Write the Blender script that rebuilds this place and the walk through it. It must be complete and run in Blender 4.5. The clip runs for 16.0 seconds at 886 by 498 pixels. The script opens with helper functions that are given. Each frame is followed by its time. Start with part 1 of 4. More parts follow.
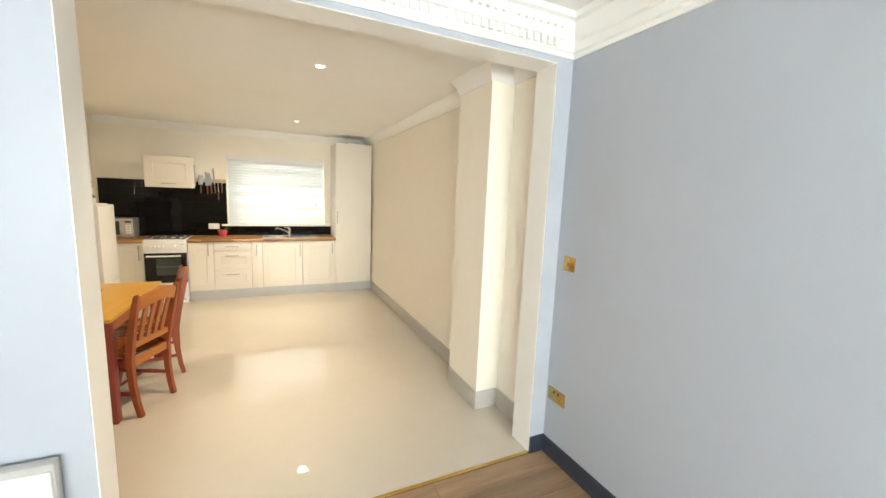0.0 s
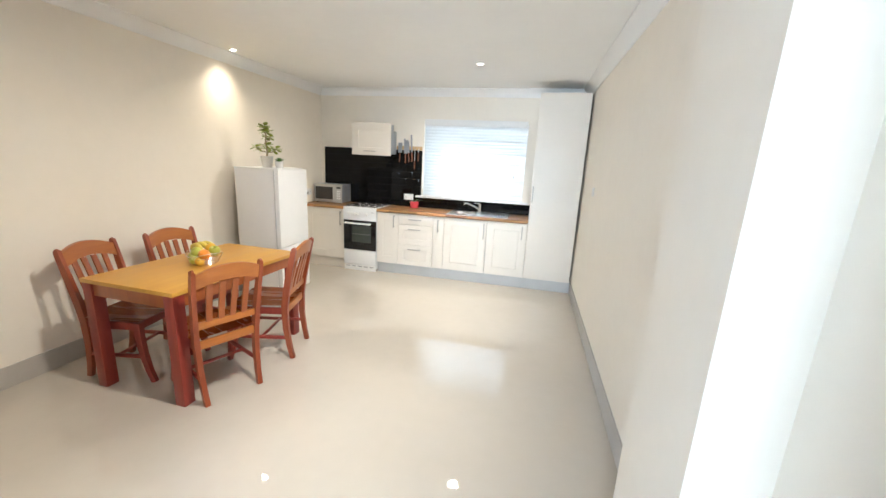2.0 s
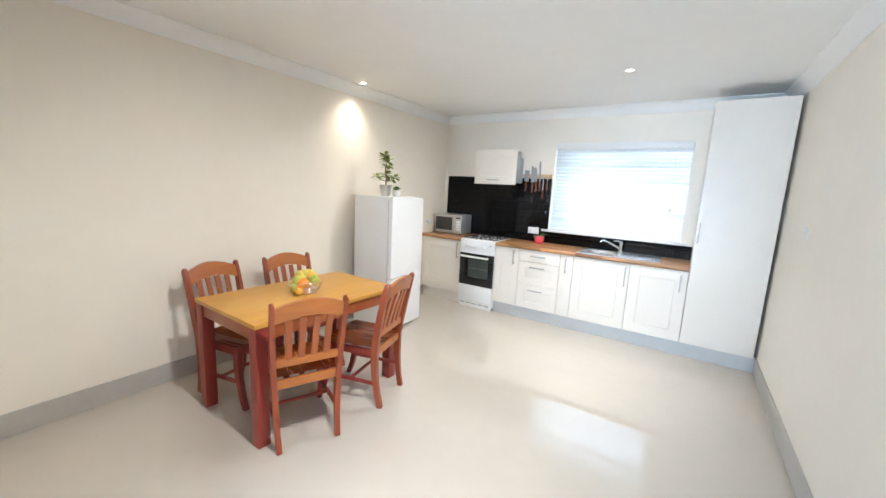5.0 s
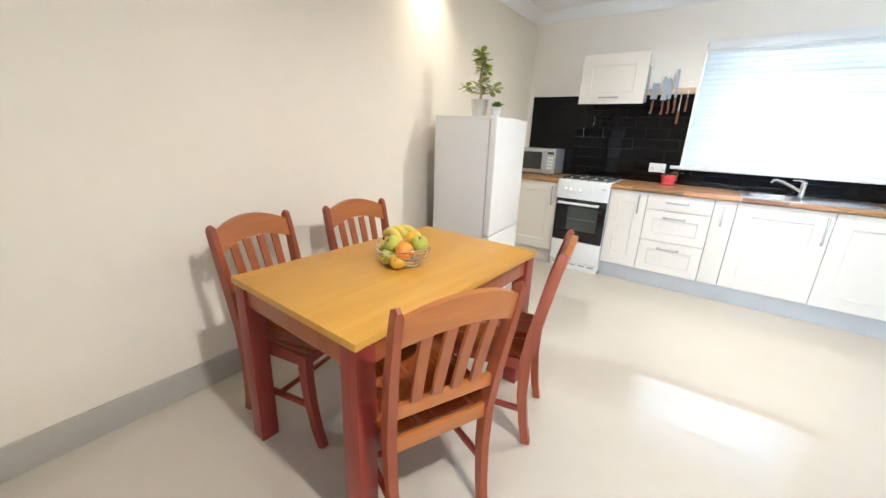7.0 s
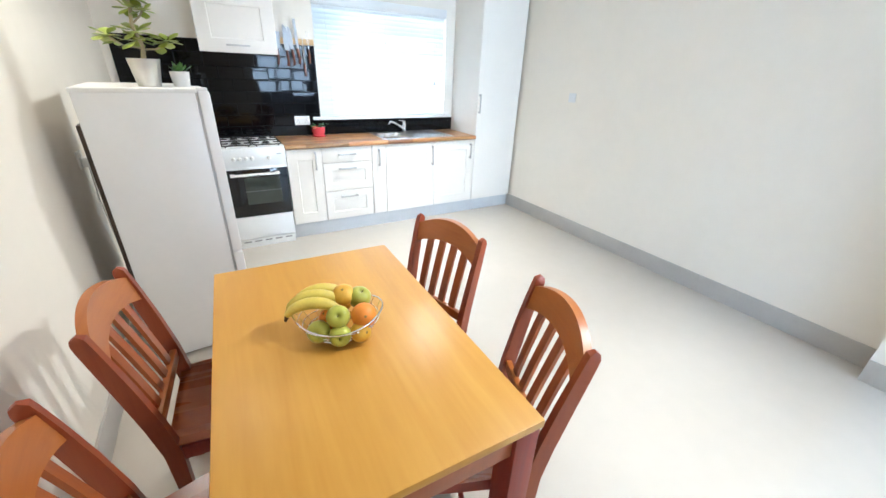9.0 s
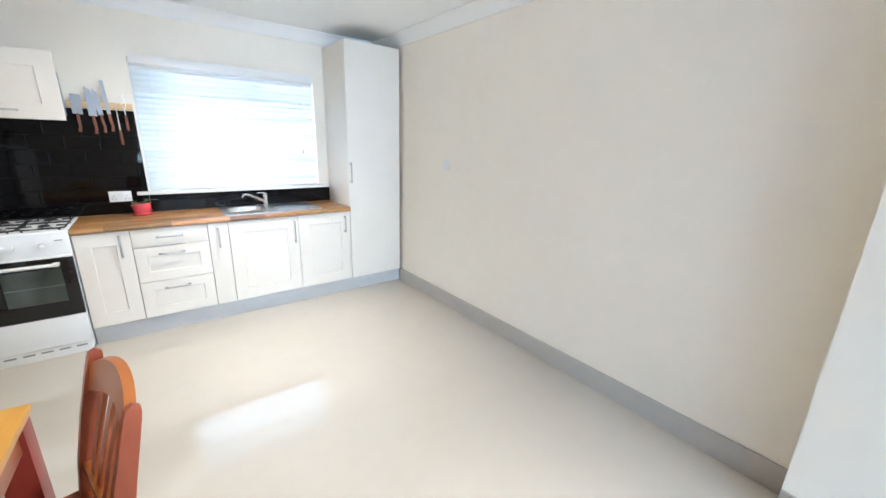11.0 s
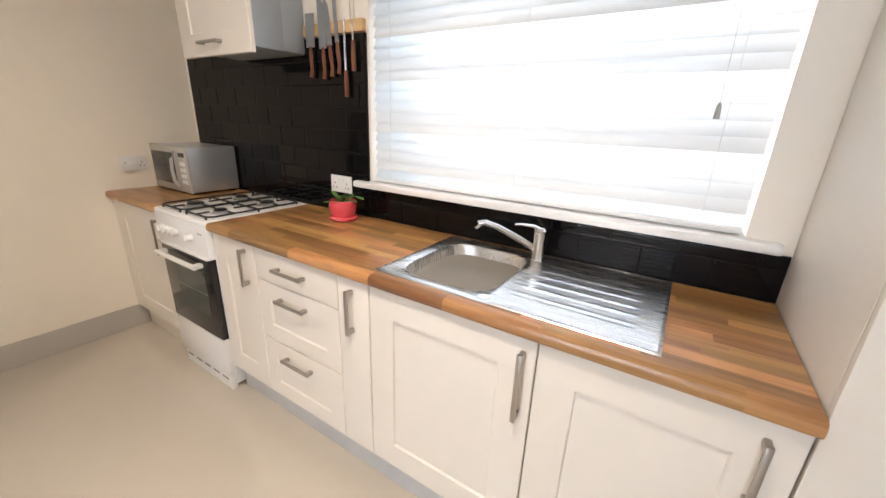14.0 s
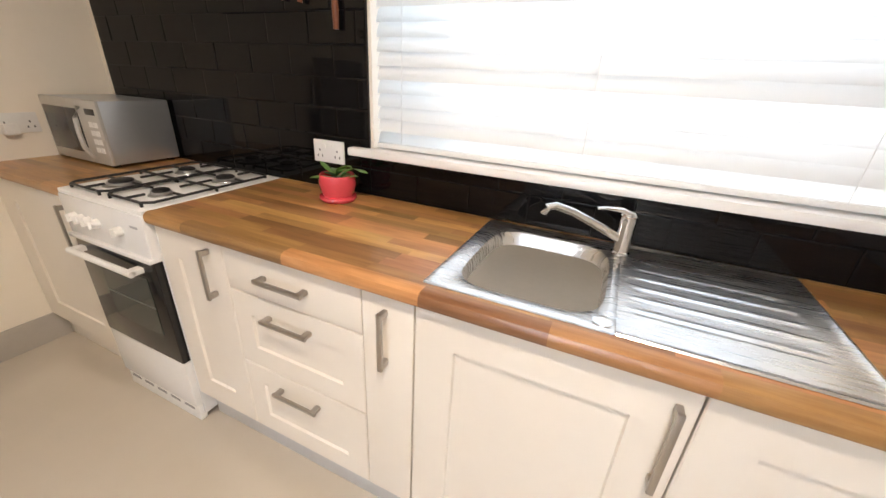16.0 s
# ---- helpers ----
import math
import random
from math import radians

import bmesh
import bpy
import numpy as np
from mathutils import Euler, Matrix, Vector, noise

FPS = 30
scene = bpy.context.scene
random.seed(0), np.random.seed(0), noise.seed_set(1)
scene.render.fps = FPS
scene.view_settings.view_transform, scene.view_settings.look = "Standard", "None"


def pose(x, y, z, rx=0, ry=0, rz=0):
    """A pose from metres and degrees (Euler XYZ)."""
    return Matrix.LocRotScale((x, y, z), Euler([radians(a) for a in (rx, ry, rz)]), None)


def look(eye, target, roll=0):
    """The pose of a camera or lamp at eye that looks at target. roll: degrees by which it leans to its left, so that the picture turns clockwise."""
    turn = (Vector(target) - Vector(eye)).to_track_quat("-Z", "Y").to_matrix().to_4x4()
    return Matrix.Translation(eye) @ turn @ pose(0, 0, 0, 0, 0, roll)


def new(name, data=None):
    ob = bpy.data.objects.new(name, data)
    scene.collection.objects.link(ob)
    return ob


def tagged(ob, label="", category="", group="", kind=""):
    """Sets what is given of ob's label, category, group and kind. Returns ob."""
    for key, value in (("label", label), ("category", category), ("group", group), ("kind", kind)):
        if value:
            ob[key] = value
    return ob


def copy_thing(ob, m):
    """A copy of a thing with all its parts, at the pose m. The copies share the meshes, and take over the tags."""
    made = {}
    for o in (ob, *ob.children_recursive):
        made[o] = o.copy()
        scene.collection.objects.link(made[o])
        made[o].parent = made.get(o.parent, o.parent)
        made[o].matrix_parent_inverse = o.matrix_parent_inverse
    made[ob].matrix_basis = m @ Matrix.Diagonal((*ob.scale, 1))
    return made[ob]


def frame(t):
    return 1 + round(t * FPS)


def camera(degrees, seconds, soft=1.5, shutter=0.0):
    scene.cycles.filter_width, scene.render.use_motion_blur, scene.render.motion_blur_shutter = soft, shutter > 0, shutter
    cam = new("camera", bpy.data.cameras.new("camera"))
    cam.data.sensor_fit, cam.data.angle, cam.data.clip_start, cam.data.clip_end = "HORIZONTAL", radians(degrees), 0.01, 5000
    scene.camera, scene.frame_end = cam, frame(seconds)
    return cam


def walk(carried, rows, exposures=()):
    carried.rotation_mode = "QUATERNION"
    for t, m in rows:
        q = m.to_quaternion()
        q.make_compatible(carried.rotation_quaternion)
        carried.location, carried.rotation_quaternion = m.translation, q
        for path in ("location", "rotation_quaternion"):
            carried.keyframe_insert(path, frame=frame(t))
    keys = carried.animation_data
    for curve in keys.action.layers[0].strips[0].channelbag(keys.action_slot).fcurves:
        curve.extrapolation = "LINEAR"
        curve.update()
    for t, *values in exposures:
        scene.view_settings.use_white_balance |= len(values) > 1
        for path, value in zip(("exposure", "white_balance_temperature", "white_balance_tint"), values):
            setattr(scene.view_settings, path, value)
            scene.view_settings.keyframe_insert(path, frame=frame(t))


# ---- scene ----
cam = camera(99.5, 16.0)
PATH = [
    (0, (0.19, 0.337, 1.655), (1.03, 2.131, 1.377), 2.2),
    (0.5, (0.451, 0.656, 1.59), (1.026, 2.554, 1.333), 2.2),
    (1, (0.729, 1.009, 1.596), (0.985, 2.963, 1.255), 2.6),
    (1.5, (1.032, 1.378, 1.561), (0.861, 3.33, 1.157), 2.8),
    (2, (1.187, 1.786, 1.575), (0.76, 3.688, 1.128), 2.9),
    (2.5, (1.211, 2.12, 1.534), (0.346, 3.86, 1.062), 3.3),
    (3, (1.114, 2.318, 1.533), (0.16, 4.005, 1.036), 3.3),
    (3.2, (1.087, 2.353, 1.533), (0.124, 4.029, 1.021), 3.1),
    (5.3, (1.115, 2.359, 1.556), (0.01, 4.013, 1.35), 3.0),
    (5.5, (1.112, 2.368, 1.561), (-0.001, 4.026, 1.463), 2.8),
    (6, (0.964, 2.461, 1.485), (-0.176, 4.104, 1.458), 3.0),
    (6.5, (0.487, 2.602, 1.38), (-0.646, 4.227, 1.102), 2.7),
    (7, (-0.075, 2.845, 1.322), (-1.183, 4.398, 0.724), 2.2),
    (7.5, (-0.621, 3.083, 1.262), (-1.676, 4.598, 0.494), 2.3),
    (8, (-0.93, 3.202, 1.278), (-1.666, 4.839, 0.395), 1.8),
    (8.5, (-1.187, 3.2, 1.408), (-0.885, 4.941, 0.471), 1.9),
    (9, (-1.372, 3.0, 1.541), (-0.438, 4.552, 0.693), 2.3),
    (9.5, (-1.43, 2.877, 1.617), (-0.181, 4.325, 1.03), 2.3),
    (9.7, (-1.429, 2.862, 1.623), (-0.099, 4.274, 1.132), 2.3),
    (10.25, (-1.10, 2.80, 1.605), (0.30, 4.14, 1.09), 2.1),
    (10.8, (-0.52, 2.93, 1.57), (0.77, 4.38, 1.03), 1.8),
    (11.3, (-0.19, 3.42, 1.515), (0.83, 5.05, 0.98), 1.5),
    (11.8, (-0.041, 4.045, 1.459), (0.749, 5.808, 0.942), 1.1),
    (12, (0.076, 4.258, 1.46), (0.618, 6.11, 0.933), 1.1),
    (12.5, (0.234, 4.829, 1.445), (0.39, 6.743, 0.885), 1.3),
    (13, (0.429, 5.346, 1.418), (0.201, 7.255, 0.866), 1.5),
    (13.5, (0.647, 5.756, 1.379), (0.023, 7.572, 0.82), 1.8),
    (14, (0.888, 5.819, 1.377), (-0.116, 7.426, 0.735), 2.2),
    (14.5, (1.114, 5.814, 1.406), (-0.127, 7.226, 0.724), 2.8),
    (15, (1.07, 5.81, 1.388), (-0.207, 7.173, 0.672), 3.2),
    (15.5, (0.742, 5.942, 1.341), (-0.479, 7.331, 0.58), 3.4),
    (16, (0.438, 6.002, 1.331), (-0.3, 7.671, 0.512), 3.1),
]
EXPOSURES = [
    (0.0, 1.02, 7700, 9),
    (1.0, 1.06, 6650, 9),
    (2.0, 1.19, 5900, 9),
    (5.5, 1.28, 5450, 9),
    (7.0, 1.33, 5600, 9),
    (8.0, 1.5, 5050, 6),
    (9.0, 1.5, 5200, 7),
    (9.5, 1.3, 5500, 9),
    (12.0, 1.22, 5350, 9),
    (13.0, 1.04, 6100, 14),
    (14.5, 0.82, 6500, 18),
    (16.0, 0.88, 6700, 18),
]
walk(cam, [(t, look(eye, target, roll)) for t, eye, target, roll in PATH], EXPOSURES)

# ---- light ----
world = bpy.data.worlds.new("sky")
scene.world = world
world.use_nodes = True
wn = world.node_tree.nodes
sky = wn.new("ShaderNodeTexSky")
sky.sky_type, sky.sun_disc = "NISHITA", False
sky.sun_elevation, sky.sun_rotation = radians(8), radians(-43)
world.node_tree.links.new(sky.outputs[0], wn["Background"].inputs[0])
wn["Background"].inputs[1].default_value = 0.12


def lamp(name, kind, m, energy, colour, size=(1, 1), angle=None):
    data = bpy.data.lights.new(name, kind)
    data.energy, data.color = energy, colour
    if kind == "AREA":
        data.shape, data.size, data.size_y = "RECTANGLE", *size
    if kind == "SUN":
        data.angle = radians(angle)
    if kind == "SPOT":
        data.spot_size, data.spot_blend, data.shadow_soft_size = radians(angle), 1.0, 0.06
    ob = new(name, data)
    ob.matrix_world = m
    return ob


SUN_FROM = Vector((-math.sin(radians(43)) * math.cos(radians(8)), math.cos(radians(43)) * math.cos(radians(8)), math.sin(radians(8))))
lamp("sun", "SUN", look(SUN_FROM * 10, (0, 0, 0)), 0.8, (0.93, 0.96, 1.0), angle=0.6)
lamp("kitchen_window_daylight", "AREA", look((0.335, 8.0, 1.75), (0.335, 7.0, 1.6)), 24, (0.68, 0.85, 1.0), (2.4, 1.9))
lamp("front_window_daylight", "AREA", look((0.0, -2.8, 1.45), (0.0, 2.0, 1.35)), 185, (0.76, 0.89, 1.0), (3.7, 1.8))
SPOTS = [(-1.84, 5.27), (0.56, 5.87), (0.56, 3.385)]
for n, (sx, sy) in enumerate(SPOTS):
    aim = ((-1.84, 5.271, 0), (-0.65, 6.05, 0), (-0.85, 3.7, 0))[n]
    lamp("downlight_beam", "SPOT", look((sx, sy, 2.555), aim), (20, 112, 116)[n], ((1.0, 0.80, 0.56), (1.0, 0.89, 0.73), (1.0, 0.89, 0.73))[n], angle=(115, 132, 122)[n])


# ---- materials ----
def mat(name, colour, rough=0.5, metal=0.0, vary=0.06, scale=6.0, bump=0.0, bump_scale=120.0, coat=0.0, stretch=(1, 1, 1), rand=0.0, spec=0.5):
    """A painted, plastic or metal surface with variation at two scales and a fine relief."""
    m = bpy.data.materials.new(name)
    m.use_nodes = True
    nt = m.node_tree
    b = nt.nodes["Principled BSDF"]
    L = nt.links.new
    tc = nt.nodes.new("ShaderNodeTexCoord")
    mp = nt.nodes.new("ShaderNodeMapping")
    mp.inputs["Scale"].default_value = stretch
    L(tc.outputs["Object"], mp.inputs[0])
    n1 = nt.nodes.new("ShaderNodeTexNoise")
    n1.inputs["Scale"].default_value, n1.inputs["Detail"].default_value = scale, 5
    n2 = nt.nodes.new("ShaderNodeTexNoise")
    n2.inputs["Scale"].default_value, n2.inputs["Detail"].default_value = scale * 9, 3
    L(mp.outputs[0], n1.inputs[0]), L(mp.outputs[0], n2.inputs[0])
    ad = nt.nodes.new("ShaderNodeMath")
    ad.operation = "MULTIPLY_ADD"
    ad.inputs[1].default_value = 0.4
    L(n2.outputs[0], ad.inputs[0]), L(n1.outputs[0], ad.inputs[2])
    rp = nt.nodes.new("ShaderNodeMapRange")
    rp.inputs["From Min"].default_value, rp.inputs["From Max"].default_value = 0.45, 0.95
    rp.inputs["To Min"].default_value, rp.inputs["To Max"].default_value = 1 - vary, 1 + vary
    L(ad.outputs[0], rp.inputs["Value"])
    vm = nt.nodes.new("ShaderNodeVectorMath")
    vm.operation = "SCALE"
    vm.inputs[0].default_value = colour
    last = rp.outputs[0]
    if rand:
        oi = nt.nodes.new("ShaderNodeObjectInfo")
        r2 = nt.nodes.new("ShaderNodeMapRange")
        r2.inputs["To Min"].default_value, r2.inputs["To Max"].default_value = 1 - rand, 1 + rand
        L(oi.outputs["Random"], r2.inputs["Value"])
        mu = nt.nodes.new("ShaderNodeMath")
        mu.operation = "MULTIPLY"
        L(last, mu.inputs[0]), L(r2.outputs[0], mu.inputs[1])
        last = mu.outputs[0]
    L(last, vm.inputs["Scale"])
    L(vm.outputs[0], b.inputs["Base Color"])
    rr = nt.nodes.new("ShaderNodeMapRange")
    rr.inputs["To Min"].default_value, rr.inputs["To Max"].default_value = rough * 0.8, min(1, rough * 1.2)
    L(n1.outputs[0], rr.inputs["Value"])
    L(rr.outputs[0], b.inputs["Roughness"])
    b.inputs["Metallic"].default_value = metal
    b.inputs["Coat Weight"].default_value = coat
    b.inputs["Coat Roughness"].default_value = 0.12
    b.inputs["Specular IOR Level"].default_value = spec
    if bump:
        n3 = nt.nodes.new("ShaderNodeTexNoise")
        n3.inputs["Scale"].default_value, n3.inputs["Detail"].default_value = bump_scale, 4
        L(mp.outputs[0], n3.inputs[0])
        bp = nt.nodes.new("ShaderNodeBump")
        bp.inputs["Strength"].default_value, bp.inputs["Distance"].default_value = bump, 0.002
        L(n3.outputs[0], bp.inputs["Height"])
        L(bp.outputs[0], b.inputs["Normal"])
    return m


def wood(name, dark, light, axis="X", scale=1.0, rough=0.35, coat=0.0, rand=0.0, hue=0.0):
    """Wood with grain along one axis; rand and hue vary piece by piece."""
    m = bpy.data.materials.new(name)
    m.use_nodes = True
    nt = m.node_tree
    b = nt.nodes["Principled BSDF"]
    L = nt.links.new
    tc = nt.nodes.new("ShaderNodeTexCoord")
    oi = nt.nodes.new("ShaderNodeObjectInfo")
    off = nt.nodes.new("ShaderNodeVectorMath")
    off.operation = "MULTIPLY_ADD"
    L(oi.outputs["Random"], off.inputs[0])
    off.inputs[1].default_value = (7.0, 13.0, 5.0)
    L(tc.outputs["Object"], off.inputs[2])
    mp = nt.nodes.new("ShaderNodeMapping")
    mp.inputs["Scale"].default_value = {"X": (1.2, 14, 14), "Y": (14, 1.2, 14), "Z": (14, 14, 1.2)}[axis]
    L(off.outputs[0], mp.inputs[0])
    n1 = nt.nodes.new("ShaderNodeTexNoise")
    n1.inputs["Scale"].default_value, n1.inputs["Detail"].default_value, n1.inputs["Distortion"].default_value = 1.6 * scale, 6, 0.9
    n2 = nt.nodes.new("ShaderNodeTexNoise")
    n2.inputs["Scale"].default_value, n2.inputs["Detail"].default_value = 9.0 * scale, 4
    L(mp.outputs[0], n1.inputs[0]), L(mp.outputs[0], n2.inputs[0])
    ad = nt.nodes.new("ShaderNodeMath")
    ad.operation = "MULTIPLY_ADD"
    ad.inputs[1].default_value = 0.35
    L(n2.outputs[0], ad.inputs[0]), L(n1.outputs[0], ad.inputs[2])
    cr = nt.nodes.new("ShaderNodeValToRGB")
    cr.color_ramp.elements[0].position, cr.color_ramp.elements[1].position = 0.42, 0.95
    cr.color_ramp.elements[0].color, cr.color_ramp.elements[1].color = (*dark, 1), (*light, 1)
    L(ad.outputs[0], cr.inputs[0])
    hs = nt.nodes.new("ShaderNodeHueSaturation")
    r1 = nt.nodes.new("ShaderNodeMapRange")
    r1.inputs["To Min"].default_value, r1.inputs["To Max"].default_value = 1 - rand, 1 + rand
    L(oi.outputs["Random"], r1.inputs["Value"])
    sq = nt.nodes.new("ShaderNodeMath")
    sq.operation = "FRACT"
    mu = nt.nodes.new("ShaderNodeMath")
    mu.operation = "MULTIPLY"
    mu.inputs[1].default_value = 17.3
    L(oi.outputs["Random"], mu.inputs[0]), L(mu.outputs[0], sq.inputs[0])
    r2 = nt.nodes.new("ShaderNodeMapRange")
    r2.inputs["To Min"].default_value, r2.inputs["To Max"].default_value = 0.5 - hue, 0.5 + hue
    L(sq.outputs[0], r2.inputs["Value"])
    L(r1.outputs[0], hs.inputs["Value"]), L(r2.outputs[0], hs.inputs["Hue"])
    L(cr.outputs[0], hs.inputs["Color"])
    L(hs.outputs[0], b.inputs["Base Color"])
    rr = nt.nodes.new("ShaderNodeMapRange")
    rr.inputs["To Min"].default_value, rr.inputs["To Max"].default_value = rough * 0.75, rough * 1.3
    L(n1.outputs[0], rr.inputs["Value"]), L(rr.outputs[0], b.inputs["Roughness"])
    bp = nt.nodes.new("ShaderNodeBump")
    bp.inputs["Strength"].default_value, bp.inputs["Distance"].default_value = 0.12, 0.001
    L(n2.outputs[0], bp.inputs["Height"]), L(bp.outputs[0], b.inputs["Normal"])
    b.inputs["Coat Weight"].default_value, b.inputs["Coat Roughness"].default_value = coat, 0.15
    return m


def clear_glass(name, tint=(1, 1, 1), rough=0.0):
    m = bpy.data.materials.new(name)
    m.use_nodes = True
    b = m.node_tree.nodes["Principled BSDF"]
    b.inputs["Base Color"].default_value = (*tint, 1)
    b.inputs["Roughness"].default_value, b.inputs["Transmission Weight"].default_value, b.inputs["IOR"].default_value = rough, 1.0, 1.45
    return m


def slat_material():
    m = bpy.data.materials.new("white_blind_slat")
    m.use_nodes = True
    nt = m.node_tree
    b = nt.nodes["Principled BSDF"]
    b.inputs["Base Color"].default_value = (0.86, 0.87, 0.86, 1)
    b.inputs["Roughness"].default_value = 0.35
    tr = nt.nodes.new("ShaderNodeBsdfTranslucent")
    tr.inputs[0].default_value = (0.9, 0.92, 0.92, 1)
    mx = nt.nodes.new("ShaderNodeMixShader")
    mx.inputs[0].default_value = 0.15
    nt.links.new(b.outputs[0], mx.inputs[1]), nt.links.new(tr.outputs[0], mx.inputs[2])
    nt.links.new(mx.outputs[0], nt.nodes["Material Output"].inputs[0])
    return m


def glow(name, colour, strength):
    m = bpy.data.materials.new(name)
    m.use_nodes = True
    b = m.node_tree.nodes["Principled BSDF"]
    b.inputs["Emission Color"].default_value = (*colour, 1)
    b.inputs["Emission Strength"].default_value = strength
    return m


CREAM = mat("magnolia_wall_paint", (0.87, 0.81, 0.705), 0.62, vary=0.025, scale=1.4, bump=0.12, bump_scale=260)
BLUE_WALL = mat("pale_blue_grey_wall_paint", (0.40, 0.43, 0.48), 0.33, vary=0.02, scale=1.3, bump=0.1, bump_scale=240)
WHITE_PAINT = mat("white_gloss_paint", (0.83, 0.82, 0.79), 0.3, vary=0.02, scale=3, bump=0.05)
CEILING = mat("white_ceiling_paint", (0.87, 0.865, 0.84), 0.75, vary=0.02, scale=1.2, bump=0.1, bump_scale=200)
FLOOR_GLOSS = mat("polished_cream_floor", (0.56, 0.51, 0.435), 0.006, vary=0.035, scale=1.1, spec=0.9)
FLOOR_GLOSS.node_tree.nodes["Principled BSDF"].inputs["IOR"].default_value = 1.62
SKIRT = mat("grey_beige_skirting_tile", (0.48, 0.45, 0.41), 0.3, vary=0.05, scale=5)
NAVY = mat("dark_navy_skirting_gloss", (0.025, 0.032, 0.05), 0.3, vary=0.1, scale=4)
UNIT = mat("ivory_cabinet_lacquer", (0.785, 0.735, 0.655), 0.38, vary=0.018, scale=3, bump=0.04)
PLINTH = mat("pale_grey_plinth", (0.58, 0.58, 0.57), 0.45, vary=0.05, scale=4)
# Grey-brown carries the shade in the narrow gaps between cabinet fronts.
CARCASS = mat("gap_shade_carcass_board", (0.22, 0.20, 0.17), 0.7)
STEEL = mat("brushed_stainless_steel", (0.78, 0.78, 0.77), 0.28, metal=1.0, vary=0.05, scale=8, stretch=(1, 20, 1), bump=0.03)
CHROME = mat("chrome", (0.8, 0.8, 0.8), 0.08, metal=1.0, vary=0.02)
NICKEL = mat("satin_nickel_handle", (0.46, 0.43, 0.39), 0.34, metal=1.0, vary=0.05, scale=12)
BLACK_TILE = mat("black_glazed_tile", (0.004, 0.004, 0.0045), 0.04, vary=0.1, scale=9, spec=0.2)
BLACK_GROUT = mat("black_tile_grout", (0.006, 0.006, 0.006), 0.6, vary=0.2, scale=40)
ENAMEL = mat("white_enamel", (0.83, 0.84, 0.84), 0.2, vary=0.02, scale=5, coat=0.4)
HOB_ENAMEL = mat("white_hob_enamel", (0.86, 0.865, 0.86), 0.4, vary=0.02, scale=5, spec=0.25)
FRIDGE_WHITE = mat("white_fridge_steel", (0.80, 0.795, 0.785), 0.34, vary=0.02, scale=4, bump=0.06, bump_scale=320)
BLACK_IRON = mat("black_iron_grate", (0.012, 0.012, 0.013), 0.5, vary=0.2, scale=30, bump=0.2)
BLACK_PLASTIC = mat("black_plastic", (0.015, 0.015, 0.016), 0.35, vary=0.1)
WHITE_PLASTIC = mat("white_plastic", (0.80, 0.80, 0.78), 0.35, vary=0.02)
GREY_BODY = mat("blue_grey_steel_casing", (0.36, 0.40, 0.44), 0.42, metal=0.35, vary=0.06, scale=3)
BRASS = mat("polished_brass", (0.62, 0.43, 0.16), 0.22, metal=1.0, vary=0.06, scale=15)
SLAT = slat_material()
GLASS = clear_glass("window_glass")
LENS = glow("lit_downlight_lens", (1.0, 0.86, 0.66), 14)
ORANGE_WOOD = wood("honey_varnished_table_top", (0.55, 0.275, 0.04), (0.65, 0.36, 0.062), "Y", 0.5, 0.36)
ORANGE_WOOD.node_tree.nodes["Principled BSDF"].inputs["Specular IOR Level"].default_value = 0.4
# Shade is put into this red; the same wood is orange where lit.
SHADED_RED_WOOD = wood("shaded_red_wood", (0.21, 0.024, 0.018), (0.30, 0.043, 0.024), "Z", 1.0, 0.38)
# One cherry wood: rails take its lit tone, posts and slats its shaded tone.
CHAIR_RAIL = wood("lit_cherry_varnished_rail_wood", (0.36, 0.108, 0.02), (0.45, 0.155, 0.028), "X", 1.0, 0.33, coat=0.2)
CHAIR_POST = wood("shaded_cherry_post_wood", (0.23, 0.043, 0.016), (0.31, 0.07, 0.021), "Z", 1.0, 0.36)
CHAIR_WOOD = wood("shaded_cherry_varnished_wood", (0.29, 0.068, 0.017), (0.38, 0.105, 0.023), "Z", 1.0, 0.33, coat=0.2)
STAVE = wood("oiled_walnut_stave", (0.26, 0.115, 0.036), (0.52, 0.28, 0.105), "X", 1.1, 0.33, coat=0.25, rand=0.4, hue=0.012)
BOARD = wood("oak_laminate_board", (0.21, 0.125, 0.07), (0.37, 0.24, 0.145), "X", 0.7, 0.35, rand=0.15)


# ---- building helpers ----
def box(bm, x0, x1, y0, y1, z0, z1, bevel=0.0, seg=2, m=None):
    made = bmesh.ops.create_cube(bm, size=1.0)["verts"]
    for v in made:
        v.co = Vector((x0 + (v.co.x + 0.5) * (x1 - x0), y0 + (v.co.y + 0.5) * (y1 - y0), z0 + (v.co.z + 0.5) * (z1 - z0)))
    if bevel:
        edges = list({e for v in made for e in v.link_edges})
        made = bmesh.ops.bevel(bm, geom=edges, offset=bevel, segments=seg, profile=0.6, affect="EDGES")["verts"]
    if m is not None:
        bmesh.ops.transform(bm, matrix=m, verts=list({v for v in made}))
    return bm


def B(*a, **k):
    return box(bmesh.new(), *a, **k)


